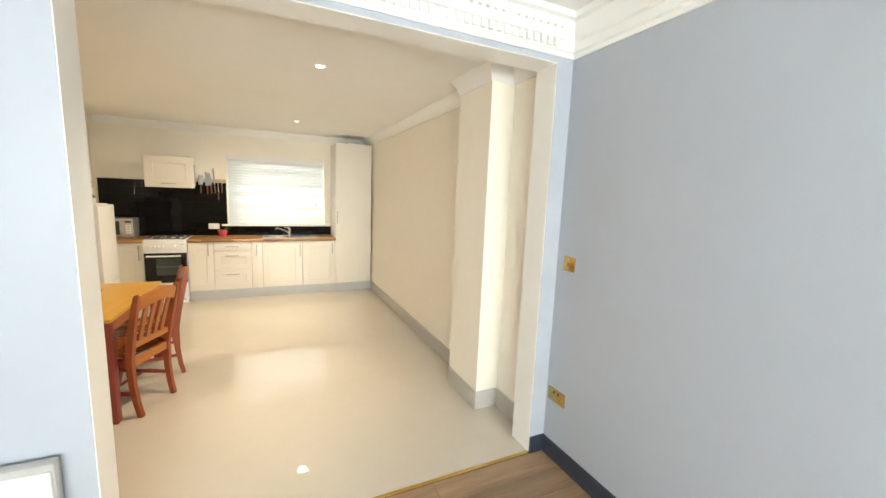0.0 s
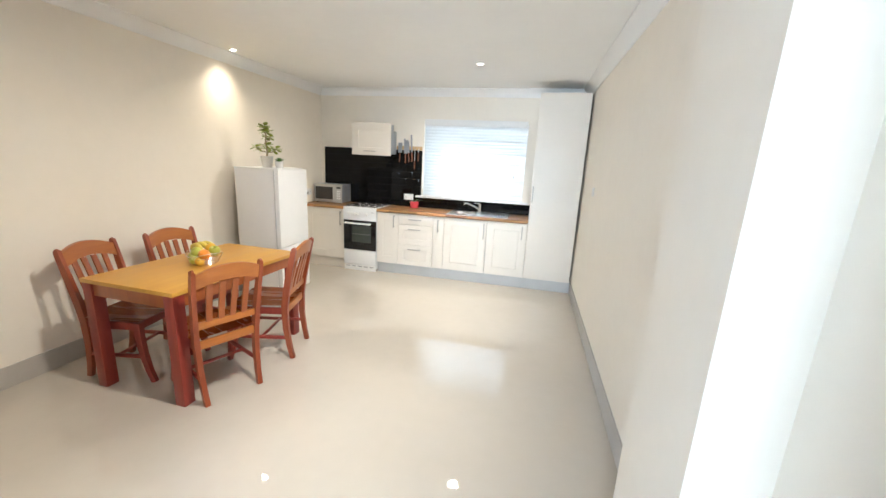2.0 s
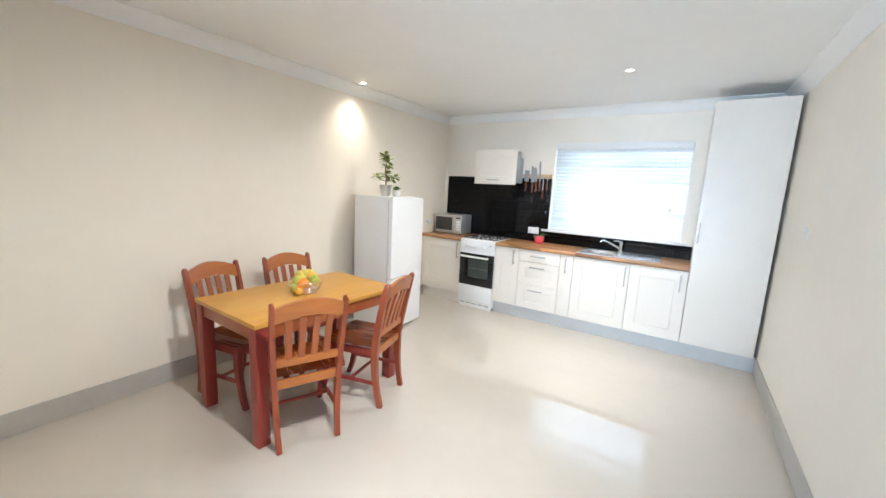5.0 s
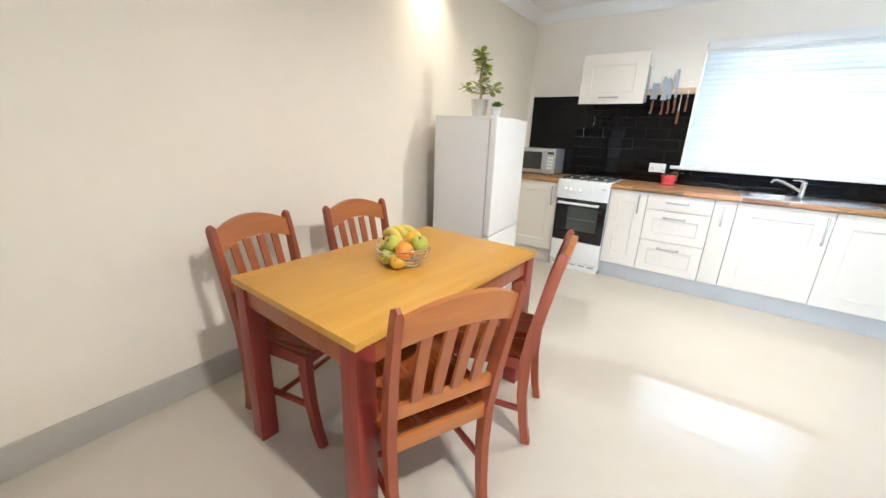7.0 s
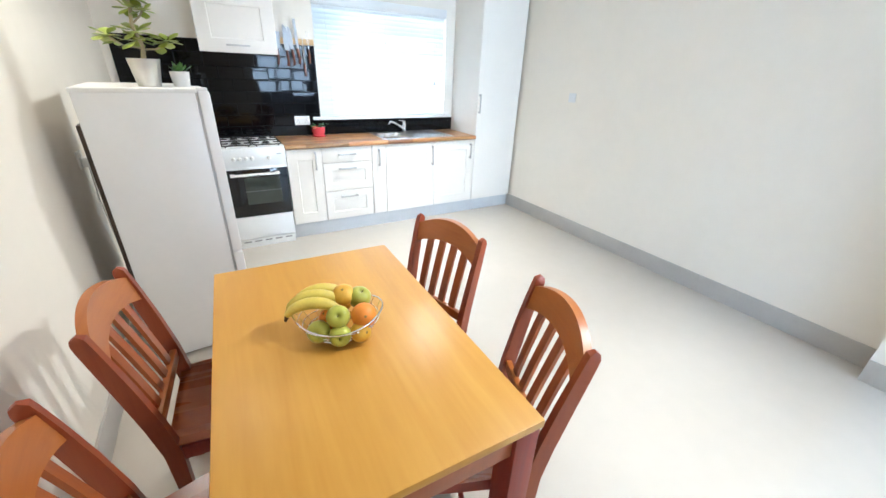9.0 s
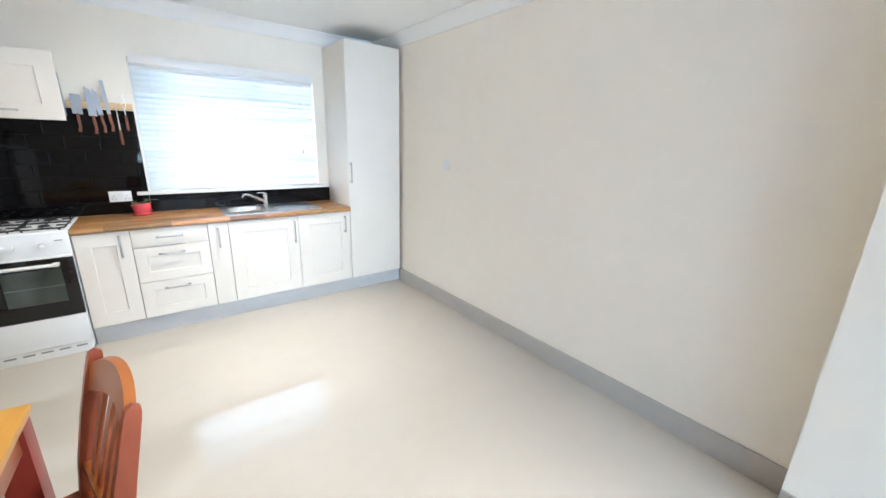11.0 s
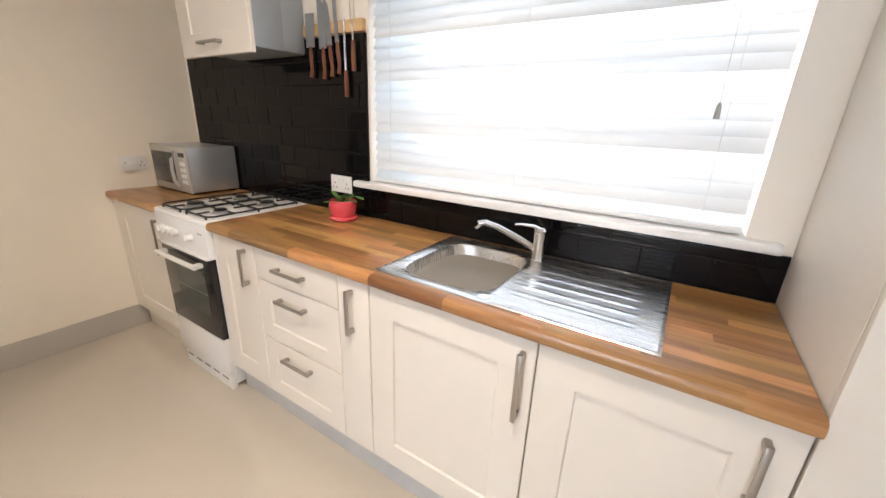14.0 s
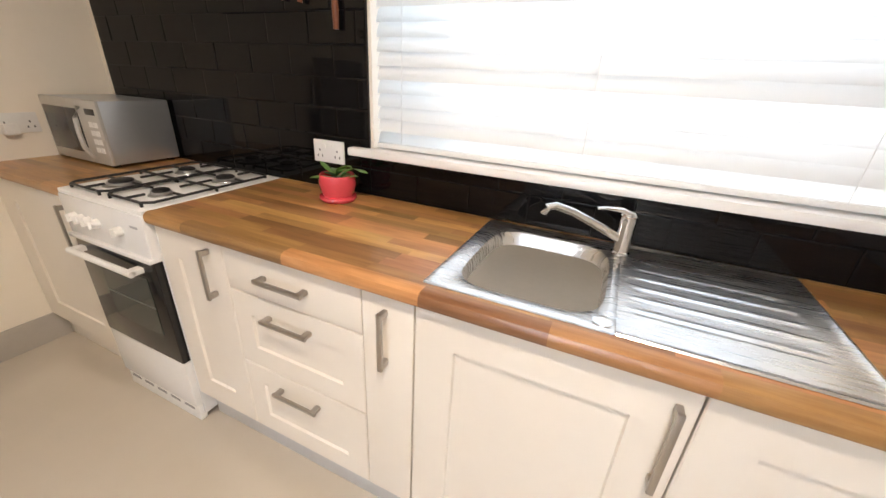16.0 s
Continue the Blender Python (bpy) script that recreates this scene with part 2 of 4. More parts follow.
def tube(bm, points, radius, sides=10, taper=None, flat=1.0):
    """A round bar along a line of points; taper gives a radius for each point."""
    rings = []
    pts = [Vector(p) for p in points]
    for i, p in enumerate(pts):
        d = (pts[min(i + 1, len(pts) - 1)] - pts[max(i - 1, 0)]).normalized()
        up = Vector((0, 0, 1)) if abs(d.z) < 0.9 else Vector((0, 1, 0))
        a = d.cross(up).normalized()
        b2 = d.cross(a).normalized()
        r = taper[i] if taper else radius
        rings.append([bm.verts.new(p + a * (r * math.cos(6.28318 * k / sides)) + b2 * (r * flat * math.sin(6.28318 * k / sides))) for k in range(sides)])
    for r0, r1 in zip(rings, rings[1:]):
        for k in range(sides):
            bm.faces.new((r0[k], r0[(k + 1) % sides], r1[(k + 1) % sides], r1[k]))
    bm.faces.new(rings[0][::-1]), bm.faces.new(rings[-1])
    return bm


def lathe(bm, profile, sides=24, centre=(0, 0, 0), squash=(1, 1)):
    """A turned shape from (radius, height) pairs."""
    rings = []
    for r, z in profile:
        if r < 1e-5:
            rings.append([bm.verts.new((centre[0], centre[1], centre[2] + z))])
        else:
            rings.append([bm.verts.new((centre[0] + r * squash[0] * math.cos(6.28318 * k / sides), centre[1] + r * squash[1] * math.sin(6.28318 * k / sides), centre[2] + z)) for k in range(sides)])
    for r0, r1 in zip(rings, rings[1:]):
        for k in range(sides):
            a, b2 = (k, (k + 1) % sides)
            if len(r0) == 1 and len(r1) > 1:
                bm.faces.new((r0[0], r1[b2], r1[a]))
            elif len(r1) == 1 and len(r0) > 1:
                bm.faces.new((r0[a], r0[b2], r1[0]))
            elif len(r0) > 1:
                bm.faces.new((r0[a], r0[b2], r1[b2], r1[a]))
    return bm


def extrude_profile(bm, profile, start, end, out, up=(0, 0, 1), mitre=0.0):
    """A moulding: (out, up) pairs swept straight from start to end."""
    s, e, o, u = Vector(start), Vector(end), Vector(out), Vector(up)
    way = (e - s).normalized()
    r0 = [bm.verts.new(s + o * a + u * b2 - way * (mitre * a)) for a, b2 in profile]
    r1 = [bm.verts.new(e + o * a + u * b2) for a, b2 in profile]
    n = len(profile)
    for k in range(n):
        bm.faces.new((r0[k], r0[(k + 1) % n], r1[(k + 1) % n], r1[k]))
    bm.faces.new(r0[::-1]), bm.faces.new(r1)
    return bm


def mesh_of(name, bm, material, smooth=35):
    bmesh.ops.recalc_face_normals(bm, faces=bm.faces)
    me = bpy.data.meshes.new(name)
    if smooth:
        for e in bm.edges:
            e.smooth = len(e.link_faces) == 2 and e.calc_face_angle(0) < radians(smooth)
        for f in bm.faces:
            f.smooth = True
    bm.to_mesh(me)
    bm.free()
    me.materials.append(material)
    return me


def part(name, bm, material, parent, label="", smooth=35):
    ob = new(name, mesh_of(name, bm, material, smooth))
    ob.parent = parent
    return tagged(ob, label) if label else ob


def thing(name, label, category, m=None, group="", kind=""):
    ob = new(name)
    ob.empty_display_size = 0.1
    if m is not None:
        ob.matrix_basis = m
    return tagged(ob, label, category, group, kind)


def single(name, bm, material, label, category, m=None, kind="", group="", smooth=35):
    ob = new(name, mesh_of(name, bm, material, smooth))
    if m is not None:
        ob.matrix_basis = m
    return tagged(ob, label, category, group, kind)


def setting(name, bm, material, label, category, smooth=35):
    return single(name, bm, material, label, category, kind="structure", smooth=smooth)


# ---- the plan: x to the right, y towards the kitchen window ----
XL, XR, YB, CEIL = -2.022, 1.80, 7.19, 2.57
XF, YP0, YP1, FRONT_CEIL, YS = 1.83, 2.14, 2.32, 2.66, -2.6
JAMB_L, JAMB_R, SOFFIT = -0.46, 1.718, 2.44
WX0, WX1, WZ0, WZ1 = -0.39, 1.075, 1.09, 2.14

setting("floor_kitchen", B(XL - 0.1, XF + 0.05, YP0 + 0.012, YB + 0.1, -0.1, 0), FLOOR_GLOSS, "highly polished cream kitchen floor reflecting the window", "floor")
setting("floor_front_room", B(XL - 0.1, XF + 0.1, YS - 0.1, YP0 - 0.012, -0.1, -0.012), BOARD, "subfloor under brown wood boards", "floor")
setting("threshold_trim", B(JAMB_L, JAMB_R, YP0 - 0.012, YP0 + 0.012, -0.1, 0.004, bevel=0.002), BRASS, "narrow brass threshold strip between two floors", "threshold")

single("ground", B(-60, 60, YB + 0.32, 90, -0.25, -0.15), mat("pale_paving", (0.42, 0.41, 0.39), 0.8, vary=0.12, scale=0.6), "pale paved ground outside the kitchen window", "ground", kind="structure")

# kitchen walls
setting("wall_left", B(XL - 0.1, XL, YP1, YB + 0.3, 0, CEIL + 0.1), CREAM, "plain magnolia painted kitchen wall", "wall")
setting("wall_right", B(XR, XR + 0.2, 3.2, YB + 0.3, 0, CEIL + 0.1), CREAM, "plain magnolia painted kitchen wall", "wall")
bm = B(1.637, XR + 0.2, 2.715, 3.2, 0, CEIL + 0.1)
box(bm, XF, XR + 0.2, YP1, 2.715, 0, CEIL + 0.1)
setting("wall_pier", bm, CREAM, "magnolia painted chimney pier with square corners", "wall")
bm = B(XL, WX0, YB, YB + 0.3, 0, CEIL + 0.1)
box(bm, WX1, XR, YB, YB + 0.3, 0, CEIL + 0.1)
box(bm, WX0, WX1, YB, YB + 0.3, 0, WZ0 - 0.03)
box(bm, WX0, WX1, YB, YB + 0.3, WZ1, CEIL + 0.1)
setting("wall_window", bm, CREAM, "magnolia painted wall with the kitchen window", "wall")
setting("ceiling_kitchen", B(XL - 0.1, XF + 0.1, YP1, YB + 0.3, CEIL, CEIL + 0.12), CEILING, "plain white kitchen ceiling", "ceiling")

# partition between the rooms
bm = B(XL - 0.1, JAMB_L, YP0, YP1, 0, FRONT_CEIL + 0.05)
box(bm, JAMB_L, JAMB_R, YP0, YP1, SOFFIT, FRONT_CEIL + 0.05)
box(bm, JAMB_R, XF + 0.1, YP0, YP1, 0, FRONT_CEIL + 0.05)
part_wall = setting("wall_partition", bm, BLUE_WALL, "pale blue-grey partition wall with a wide opening", "wall")
bm = B(JAMB_R - 0.004, JAMB_R, YP0 + 0.004, YP1 + 0.004, 0, SOFFIT)
box(bm, JAMB_L, JAMB_L + 0.004, YP0 + 0.004, YP1 + 0.004, 0, SOFFIT)
box(bm, JAMB_L, JAMB_R, YP0 + 0.004, YP1 + 0.004, SOFFIT - 0.004, SOFFIT)
setting("trim_opening", bm, WHITE_PAINT, "white painted lining of the wide opening", "trim")
bm = B(XL, JAMB_L, YP1, YP1 + 0.004, 0, CEIL)
box(bm, JAMB_L, XF, YP1, YP1 + 0.004, SOFFIT, CEIL)
setting("wall_partition_back", bm, CREAM, "magnolia painted kitchen side of the partition", "wall")

# front room
setting("wall_front_right", B(XF, XF + 0.1, YS - 0.1, YP0, -0.05, FRONT_CEIL + 0.05), BLUE_WALL, "pale blue-grey painted wall with a soft sheen", "wall")
setting("wall_front_left", B(XL - 0.1, XL, YS - 0.1, YP0, -0.05, FRONT_CEIL + 0.05), BLUE_WALL, "pale blue-grey painted wall", "wall")
FX0, FX1, FZ0, FZ1 = -1.7, 1.7, 0.7, 2.2
bm = B(XL, FX0, YS - 0.1, YS, -0.05, FRONT_CEIL + 0.05)
box(bm, FX1, XF, YS - 0.1, YS, -0.05, FRONT_CEIL + 0.05)
box(bm, FX0, FX1, YS - 0.1, YS, -0.05, FZ0)
box(bm, FX0, FX1, YS - 0.1, YS, FZ1, FRONT_CEIL + 0.05)
setting("wall_front_window", bm, BLUE_WALL, "pale blue-grey wall with the front window", "wall")
setting("ceiling_front_room", B(XL - 0.1, XF + 0.1, YS - 0.1, YP0, FRONT_CEIL, FRONT_CEIL + 0.05), CEILING, "plain white front room ceiling", "ceiling")

# covings and cornices
COVE = [(0, 0), (0.012, 0), (0.022, 0.02), (0.045, 0.055), (0.075, 0.08), (0.095, 0.09), (0.095, 0.1), (0, 0.1)]
bm = bmesh.new()
z = CEIL - 0.1
extrude_profile(bm, COVE, (XL, YP1, z), (XL, YB, z), (1, 0, 0))
extrude_profile(bm, COVE, (XL, YB, z), (XR, YB, z), (0, -1, 0))
extrude_profile(bm, COVE, (XR, 3.2, z), (XR, YB, z), (-1, 0, 0))
extrude_profile(bm, COVE, (1.637, 2.715, z), (1.637, 3.2, z), (-1, 0, 0), mitre=1.0)
extrude_profile(bm, COVE, (1.637, 2.715, z), (XF, 2.715, z), (0, -1, 0), mitre=1.0)
extrude_profile(bm, COVE, (XF, YP1, z), (XF, 2.715, z), (-1, 0, 0))
setting("coving", bm, CEILING, "plain white plaster coving", "coving")
CORN = [(0, 0), (0.012, 0), (0.016, 0.02), (0.03, 0.03), (0.03, 0.075), (0.05, 0.08), (0.06, 0.1), (0.085, 0.125), (0.1, 0.15), (0.125, 0.16), (0.125, 0.19), (0, 0.19)]
bm = bmesh.new()
zf = FRONT_CEIL - 0.19
extrude_profile(bm, CORN, (XF, YS, zf), (XF, YP0, zf), (-1, 0, 0))
extrude_profile(bm, CORN, (XL, YP0, zf), (XF, YP0, zf), (0, -1, 0))
x = XL + 0.05
while x < XF - 0.15:
    box(bm, x, x + 0.026, YP0 - 0.05, YP0 - 0.028, zf + 0.034, zf + 0.072)
    lathe(bm, [(0, 0), (0.012, 0.004), (0.014, 0.012), (0, 0.02)], 8, (x + 0.013, YP0 - 0.085, zf + 0.108))
    x += 0.047
setting("cornice", bm, WHITE_PAINT, "ornate white plaster cornice with a dentil row", "cornice")

# skirtings
SKH = 0.145
bm = B(XL, XL + 0.012, YP1, 6.69, 0, SKH, bevel=0.003)
setting("baseboard_left", bm, SKIRT, "grey-beige tiled skirting", "skirting")
bm = B(XR - 0.012, XR, 3.2, 6.685, 0, SKH, bevel=0.003)
box(bm, 1.637 - 0.012, 1.637, 2.703, 3.2, 0, SKH, bevel=0.003)
box(bm, 1.637, XF - 0.012, 2.703, 2.715, 0, SKH, bevel=0.003)
box(bm, XF - 0.012, XF, YP1 + 0.004, 2.703, 0, SKH, bevel=0.003)
setting("baseboard_right", bm, SKIRT, "grey-beige tiled skirting stepping round the pier", "skirting")
NSK = [(0, 0), (0.02, 0), (0.02, 0.085), (0.014, 0.095), (0.012, 0.108), (0.004, 0.118), (0, 0.118)]
bm = extrude_profile(bmesh.new(), NSK, (XF, YS, -0.012), (XF, YP0, -0.012), (-1, 0, 0))
extrude_profile(bm, NSK, (JAMB_R, YP0, -0.012), (XF, YP0, -0.012), (0, -1, 0))
extrude_profile(bm, NSK, (XL, YP0, -0.012), (JAMB_L, YP0, -0.012), (0, -1, 0))
setting("baseboard_front", bm, NAVY, "dark navy painted skirting board", "skirting")

# windows
def window(name, label, x0, x1, z0, z1, y, deep, cols, rows, bar, into):
    w = thing(name, label, "window", kind="structure")
    bm = B(x0, x1, y, y + deep, z0, z0 + bar)
    box(bm, x0, x1, y, y + deep, z1 - bar, z1)
    box(bm, x0, x0 + bar, y, y + deep, z0 + bar, z1 - bar)
    box(bm, x1 - bar, x1, y, y + deep, z0 + bar, z1 - bar)
    part("window_frame", bm, WHITE_PAINT, w, "white window frame")
    for c in cols[1:-1]:
        part("mullion", B(c - bar / 2, c + bar / 2, y + 0.004, y + deep - 0.004, (z0 + bar) if into > 0 else rows[-2], z1 - bar), WHITE_PAINT, w)
    for r in rows[1:-1]:
        part("transom", B(x0 + bar, x1 - bar, y + 0.008, y + deep - 0.008, r - bar / 2, r + bar / 2), WHITE_PAINT, w)
    for ca, cb in zip(cols, cols[1:]):
        for ra, rb in zip(rows, rows[1:]):
            p = part("pane", B(ca + bar / 2, cb - bar / 2, y + deep / 2 - 0.003, y + deep / 2 + 0.003, ra + bar / 2, rb - bar / 2), GLASS, w)
            p.visible_shadow = False
    return w


MID = (WX0 + WX1) / 2
window("window_1", "white framed kitchen window behind a blind", WX0, WX1, WZ0, WZ1, YB + 0.2, 0.06, (WX0, MID, WX1), (WZ0, 1.90, WZ1), 0.06, -1)
window("window_2", "white glazed front room window", FX0, FX1, FZ0, FZ1, YS - 0.09, 0.05, (FX0, -1.13, -0.57, 0.0, 0.57, 1.13, FX1), (FZ0, 1.08, 1.46, 1.84, FZ1), 0.06, 1)
bm = B(WX0 - 0.09, WX1 + 0.085, YB - 0.045, YB + 0.2, WZ0 - 0.032, WZ0 - 0.002, bevel=0.008)
setting("window_sill", bm, WHITE_PAINT, "white painted timber window sill", "window sill")

# ---- venetian blind ----
blind = thing("venetian_blind", "closed white wide-slat venetian blind in the window", "blind")
part("head_rail", B(WX0 + 0.006, WX1 - 0.006, YB + 0.004, YB + 0.05, WZ1 - 0.055, WZ1 - 0.003, bevel=0.004), WHITE_PAINT, blind, "white head rail")
part("valance", B(WX0 + 0.012, WX1 - 0.012, YB - 0.024, YB - 0.003, 2.096, 2.168, bevel=0.004), WHITE_PAINT, blind, "flat white valance board")
part("bottom_rail", B(WX0 + 0.012, WX1 - 0.012, YB + 0.002, YB + 0.05, WZ0 + 0.004, WZ0 + 0.022, bevel=0.004), WHITE_PAINT, blind, "white bottom rail")
slat_bm = bmesh.new()
rows = []
for k in range(7):
    u = k / 6 - 0.5
    rows.append([slat_bm.verts.new((sx, u * 0.060, 0.006 * (1 - 4 * u * u))) for sx in (-(WX1 - WX0) / 2 + 0.012, (WX1 - WX0) / 2 - 0.012)])
for r0, r1 in zip(rows, rows[1:]):
    slat_bm.faces.new((r0[0], r0[1], r1[1], r1[0]))
bmesh.ops.solidify(slat_bm, geom=slat_bm.faces[:], thickness=0.0025)
slat_mesh = mesh_of("slat", slat_bm, SLAT)
zs = WZ0 + 0.044
while zs < WZ1 - 0.055:
    ob = new("slat", slat_mesh)
    ob.parent = blind
    ob.matrix_basis = pose(MID, YB + 0.028, zs, 61, 0, 0)
    zs += 0.04305
for cx in (WX0 + 0.12, MID, WX1 - 0.12):
    part("ladder_cord", tube(bmesh.new(), [(cx, YB - 0.004, WZ0 + 0.02), (cx, YB - 0.004, WZ1 - 0.05)], 0.0011, 5), WHITE_PLASTIC, blind)
cord = part("pull_cord", tube(bmesh.new(), [(0.93, YB - 0.022, 1.45), (0.925, YB - 0.022, 1.75), (0.92, YB - 0.018, 2.05)], 0.0011, 6), mat("grey_cord", (0.72, 0.71, 0.68), 0.8), blind, "thin grey pull cord")
part("cord_toggle", lathe(bmesh.new(), [(0, 0), (0.008, 0.0), (0.007, 0.03), (0.0035, 0.042), (0, 0.042)], 12, (0.93, YB - 0.022, 1.412)), mat("grey_toggle", (0.36, 0.36, 0.35), 0.4), cord, "grey tapered cord toggle")

# ---- fitted units ----
FRONT, FLOOR_PL = 6.64, 0.148


def bow_handle(parent, x, z, length, upright, y=FRONT):
    h = length / 2
    if upright:
        bm = B(x - 0.007, x + 0.007, y - 0.034, y - 0.024, z - h, z + h, bevel=0.003)
        for s in (-1, 1):
            box(bm, x - 0.007, x + 0.007, y - 0.026, y, z + s * (h - 0.012) - 0.009, z + s * (h - 0.012) + 0.009, bevel=0.003)
    else:
        bm = B(x - h, x + h, y - 0.034, y - 0.024, z - 0.007, z + 0.007, bevel=0.003)
        for s in (-1, 1):
            box(bm, x + s * (h - 0.012) - 0.009, x + s * (h - 0.012) + 0.009, y - 0.026, y, z - 0.007, z + 0.007, bevel=0.003)
    return part("handle", bm, NICKEL, parent, "satin nickel bow handle")


def shaker(bm, x0, x1, y, z0, z1, rail=0.1, panel=True):
    """A door front at y: one board with a recessed centre panel."""
    if not panel:
        return box(bm, x0, x1, y, y + 0.02, z0, z1, bevel=0.003)
    rl = min(rail, (x1 - x0) * 0.28)

    def loop(dx, dz, yy):
        return [bm.verts.new(q) for q in ((x0 + dx, yy, z0 + dz), (x1 - dx, yy, z0 + dz), (x1 - dx, yy, z1 - dz), (x0 + dx, yy, z1 - dz))]

    loops = [loop(0, 0, y + 0.02), loop(0, 0, y + 0.003), loop(0.003, 0.003, y), loop(rl, rail, y), loop(rl + 0.004, rail + 0.004, y + 0.0075)]
    for r0, r1 in zip(loops, loops[1:]):
        for k in range(4):
            bm.faces.new((r0[k], r0[(k + 1) % 4], r1[(k + 1) % 4], r1[k]))
    bm.faces.new(loops[0][::-1]), bm.faces.new(loops[-1])
    return bm


def base_unit(label, x0, x1, fronts):
    u = thing("base_cabinet", label, "cabinet", group="base cabinets")
    part("body", B(x0 + 0.001, x1 - 0.001, FRONT + 0.022, YB - 0.03, FLOOR_PL, 0.868), CARCASS, u, "carcass behind the fronts, darkened for gap shade")
    for kind, z0, z1, panel, handle in fronts:
        d = part(kind, shaker(bmesh.new(), x0 + 0.002, x1 - 0.002, FRONT, z0, z1, 0.1 if z1 - z0 > 0.3 else 0.075, panel), UNIT, u, "ivory shaker front" if panel else "plain ivory front")
        hx, hz, ln, up = handle
        bow_handle(d, hx, hz, ln, up)
    return u


DZ0, DZ1 = 0.153, 0.866
base_unit("ivory shaker base cabinet beside the cooker and wall", -1.98, -1.372, [("door", DZ0, DZ1, True, (-1.42, 0.735, 0.2, True))])
base_unit("narrow ivory base cabinet beside the cooker", -0.866, -0.551, [("door", DZ0, DZ1, True, (-0.614, 0.757, 0.17, True))])
base_unit("ivory three-drawer base cabinet with bow handles", -0.551, -0.056, [
    ("drawer", 0.726, DZ1, False, (-0.313, 0.80, 0.175, False)),
    ("drawer", 0.447, 0.722, True, (-0.315, 0.665, 0.175, False)),
    ("drawer", DZ0, 0.443, True, (-0.314, 0.384, 0.175, False))])
base_unit("slim ivory pull-out base cabinet", -0.056, 0.093, [("door", DZ0, DZ1, False, (0.015, 0.745, 0.17, True))])
base_unit("wide ivory shaker base cabinet under the sink", 0.093, 0.667, [("door", DZ0, DZ1, True, (0.632, 0.726, 0.21, True))])
base_unit("ivory shaker base cabinet beside the tall cabinet", 0.667, 1.186, [("door", DZ0, DZ1, True, (1.124, 0.745, 0.17, True))])
tall = thing("tall_cabinet", "tall ivory larder cabinet reaching nearly to the ceiling", "cabinet")
bm = B(1.189, 1.772, FRONT + 0.022, YB - 0.004, FLOOR_PL, 2.44, bevel=0.002)
part("body", bm, UNIT, tall)
d = part("door", box(bmesh.new(), 1.189, 1.768, FRONT, FRONT + 0.02, 0.152, 2.44, bevel=0.003), UNIT, tall, "plain full-height ivory door")
bow_handle(d, 1.208, 1.25, 0.2, True)
bm = B(-0.868, 1.788, 6.69, 6.708, 0, FLOOR_PL - 0.003, bevel=0.002)
single("plinth", bm, PLINTH, "pale grey plinth board under the base cabinets", "plinth")
single("plinth", B(-2.008, -1.372, 6.69, 6.708, 0, FLOOR_PL - 0.003, bevel=0.002), UNIT, "ivory plinth board under a base cabinet", "plinth")
single("filler_strip", B(-2.018, -1.984, FRONT + 0.004, FRONT + 0.02, FLOOR_PL, 0.868, bevel=0.002), UNIT, "narrow ivory filler strip against the wall", "filler strip")

# splashback: black metro tiles in brick bond
def tile_mesh(w, h):
    """A glazed tile facing -y with wide bevelled edges."""
    bm = bmesh.new()
    bv = min(0.004, w * 0.3, h * 0.3)

    def loop(d, y):
        return [bm.verts.new(q) for q in ((-w / 2 + d, y, -h / 2 + d), (w / 2 - d, y, -h / 2 + d), (w / 2 - d, y, h / 2 - d), (-w / 2 + d, y, h / 2 - d))]

    loops = [loop(0, 0.004), loop(0, -0.004), loop(bv, -0.005)]
    for r0, r1 in zip(loops, loops[1:]):
        for k in range(4):
            bm.faces.new((r0[k], r0[(k + 1) % 4], r1[(k + 1) % 4], r1[k]))
    bm.faces.new(loops[0][::-1]), bm.faces.new(loops[-1])
    return mesh_of("tile", bm, BLACK_TILE, 0)


def tiled_panel(label, x0, x1, z0, z1, seed):
    sp = thing("splashback", label, "splashback")
    part("grout", B(x0, x1, YB - 0.008, YB - 0.002, z0, z1), BLACK_GROUT, sp, "black grout bed")
    rnd = random.Random(seed)
    shared = {}
    row, z = 0, z0
    while z < z1 - 0.012:
        h = min(0.1015, z1 - z)
        x = x0 - (0.1015 if row % 2 else 0.0)
        while x < x1 - 0.012:
            a, b2 = max(x, x0), min(x + 0.2015, x1)
            if b2 - a > 0.012:
                key = (round(b2 - a, 3), round(h, 3))
                if key not in shared:
                    shared[key] = tile_mesh(b2 - a, h)
                ob = new("tile", shared[key])
                ob.parent = sp
                ob.matrix_basis = pose((a + b2) / 2, YB - 0.0095, z + h / 2, rnd.uniform(-0.35, 0.35), 0, rnd.uniform(-0.35, 0.35))
            x += 0.203
        z += 0.103
        row += 1
    return sp


tiled_panel("glossy black metro tile splashback behind the cooker", -1.965, WX0 - 0.012, 0.911, 1.732, 3)
tiled_panel("low glossy black tile upstand under the window sill", WX0 - 0.010, 1.186, 0.911, WZ0 - 0.036, 4)

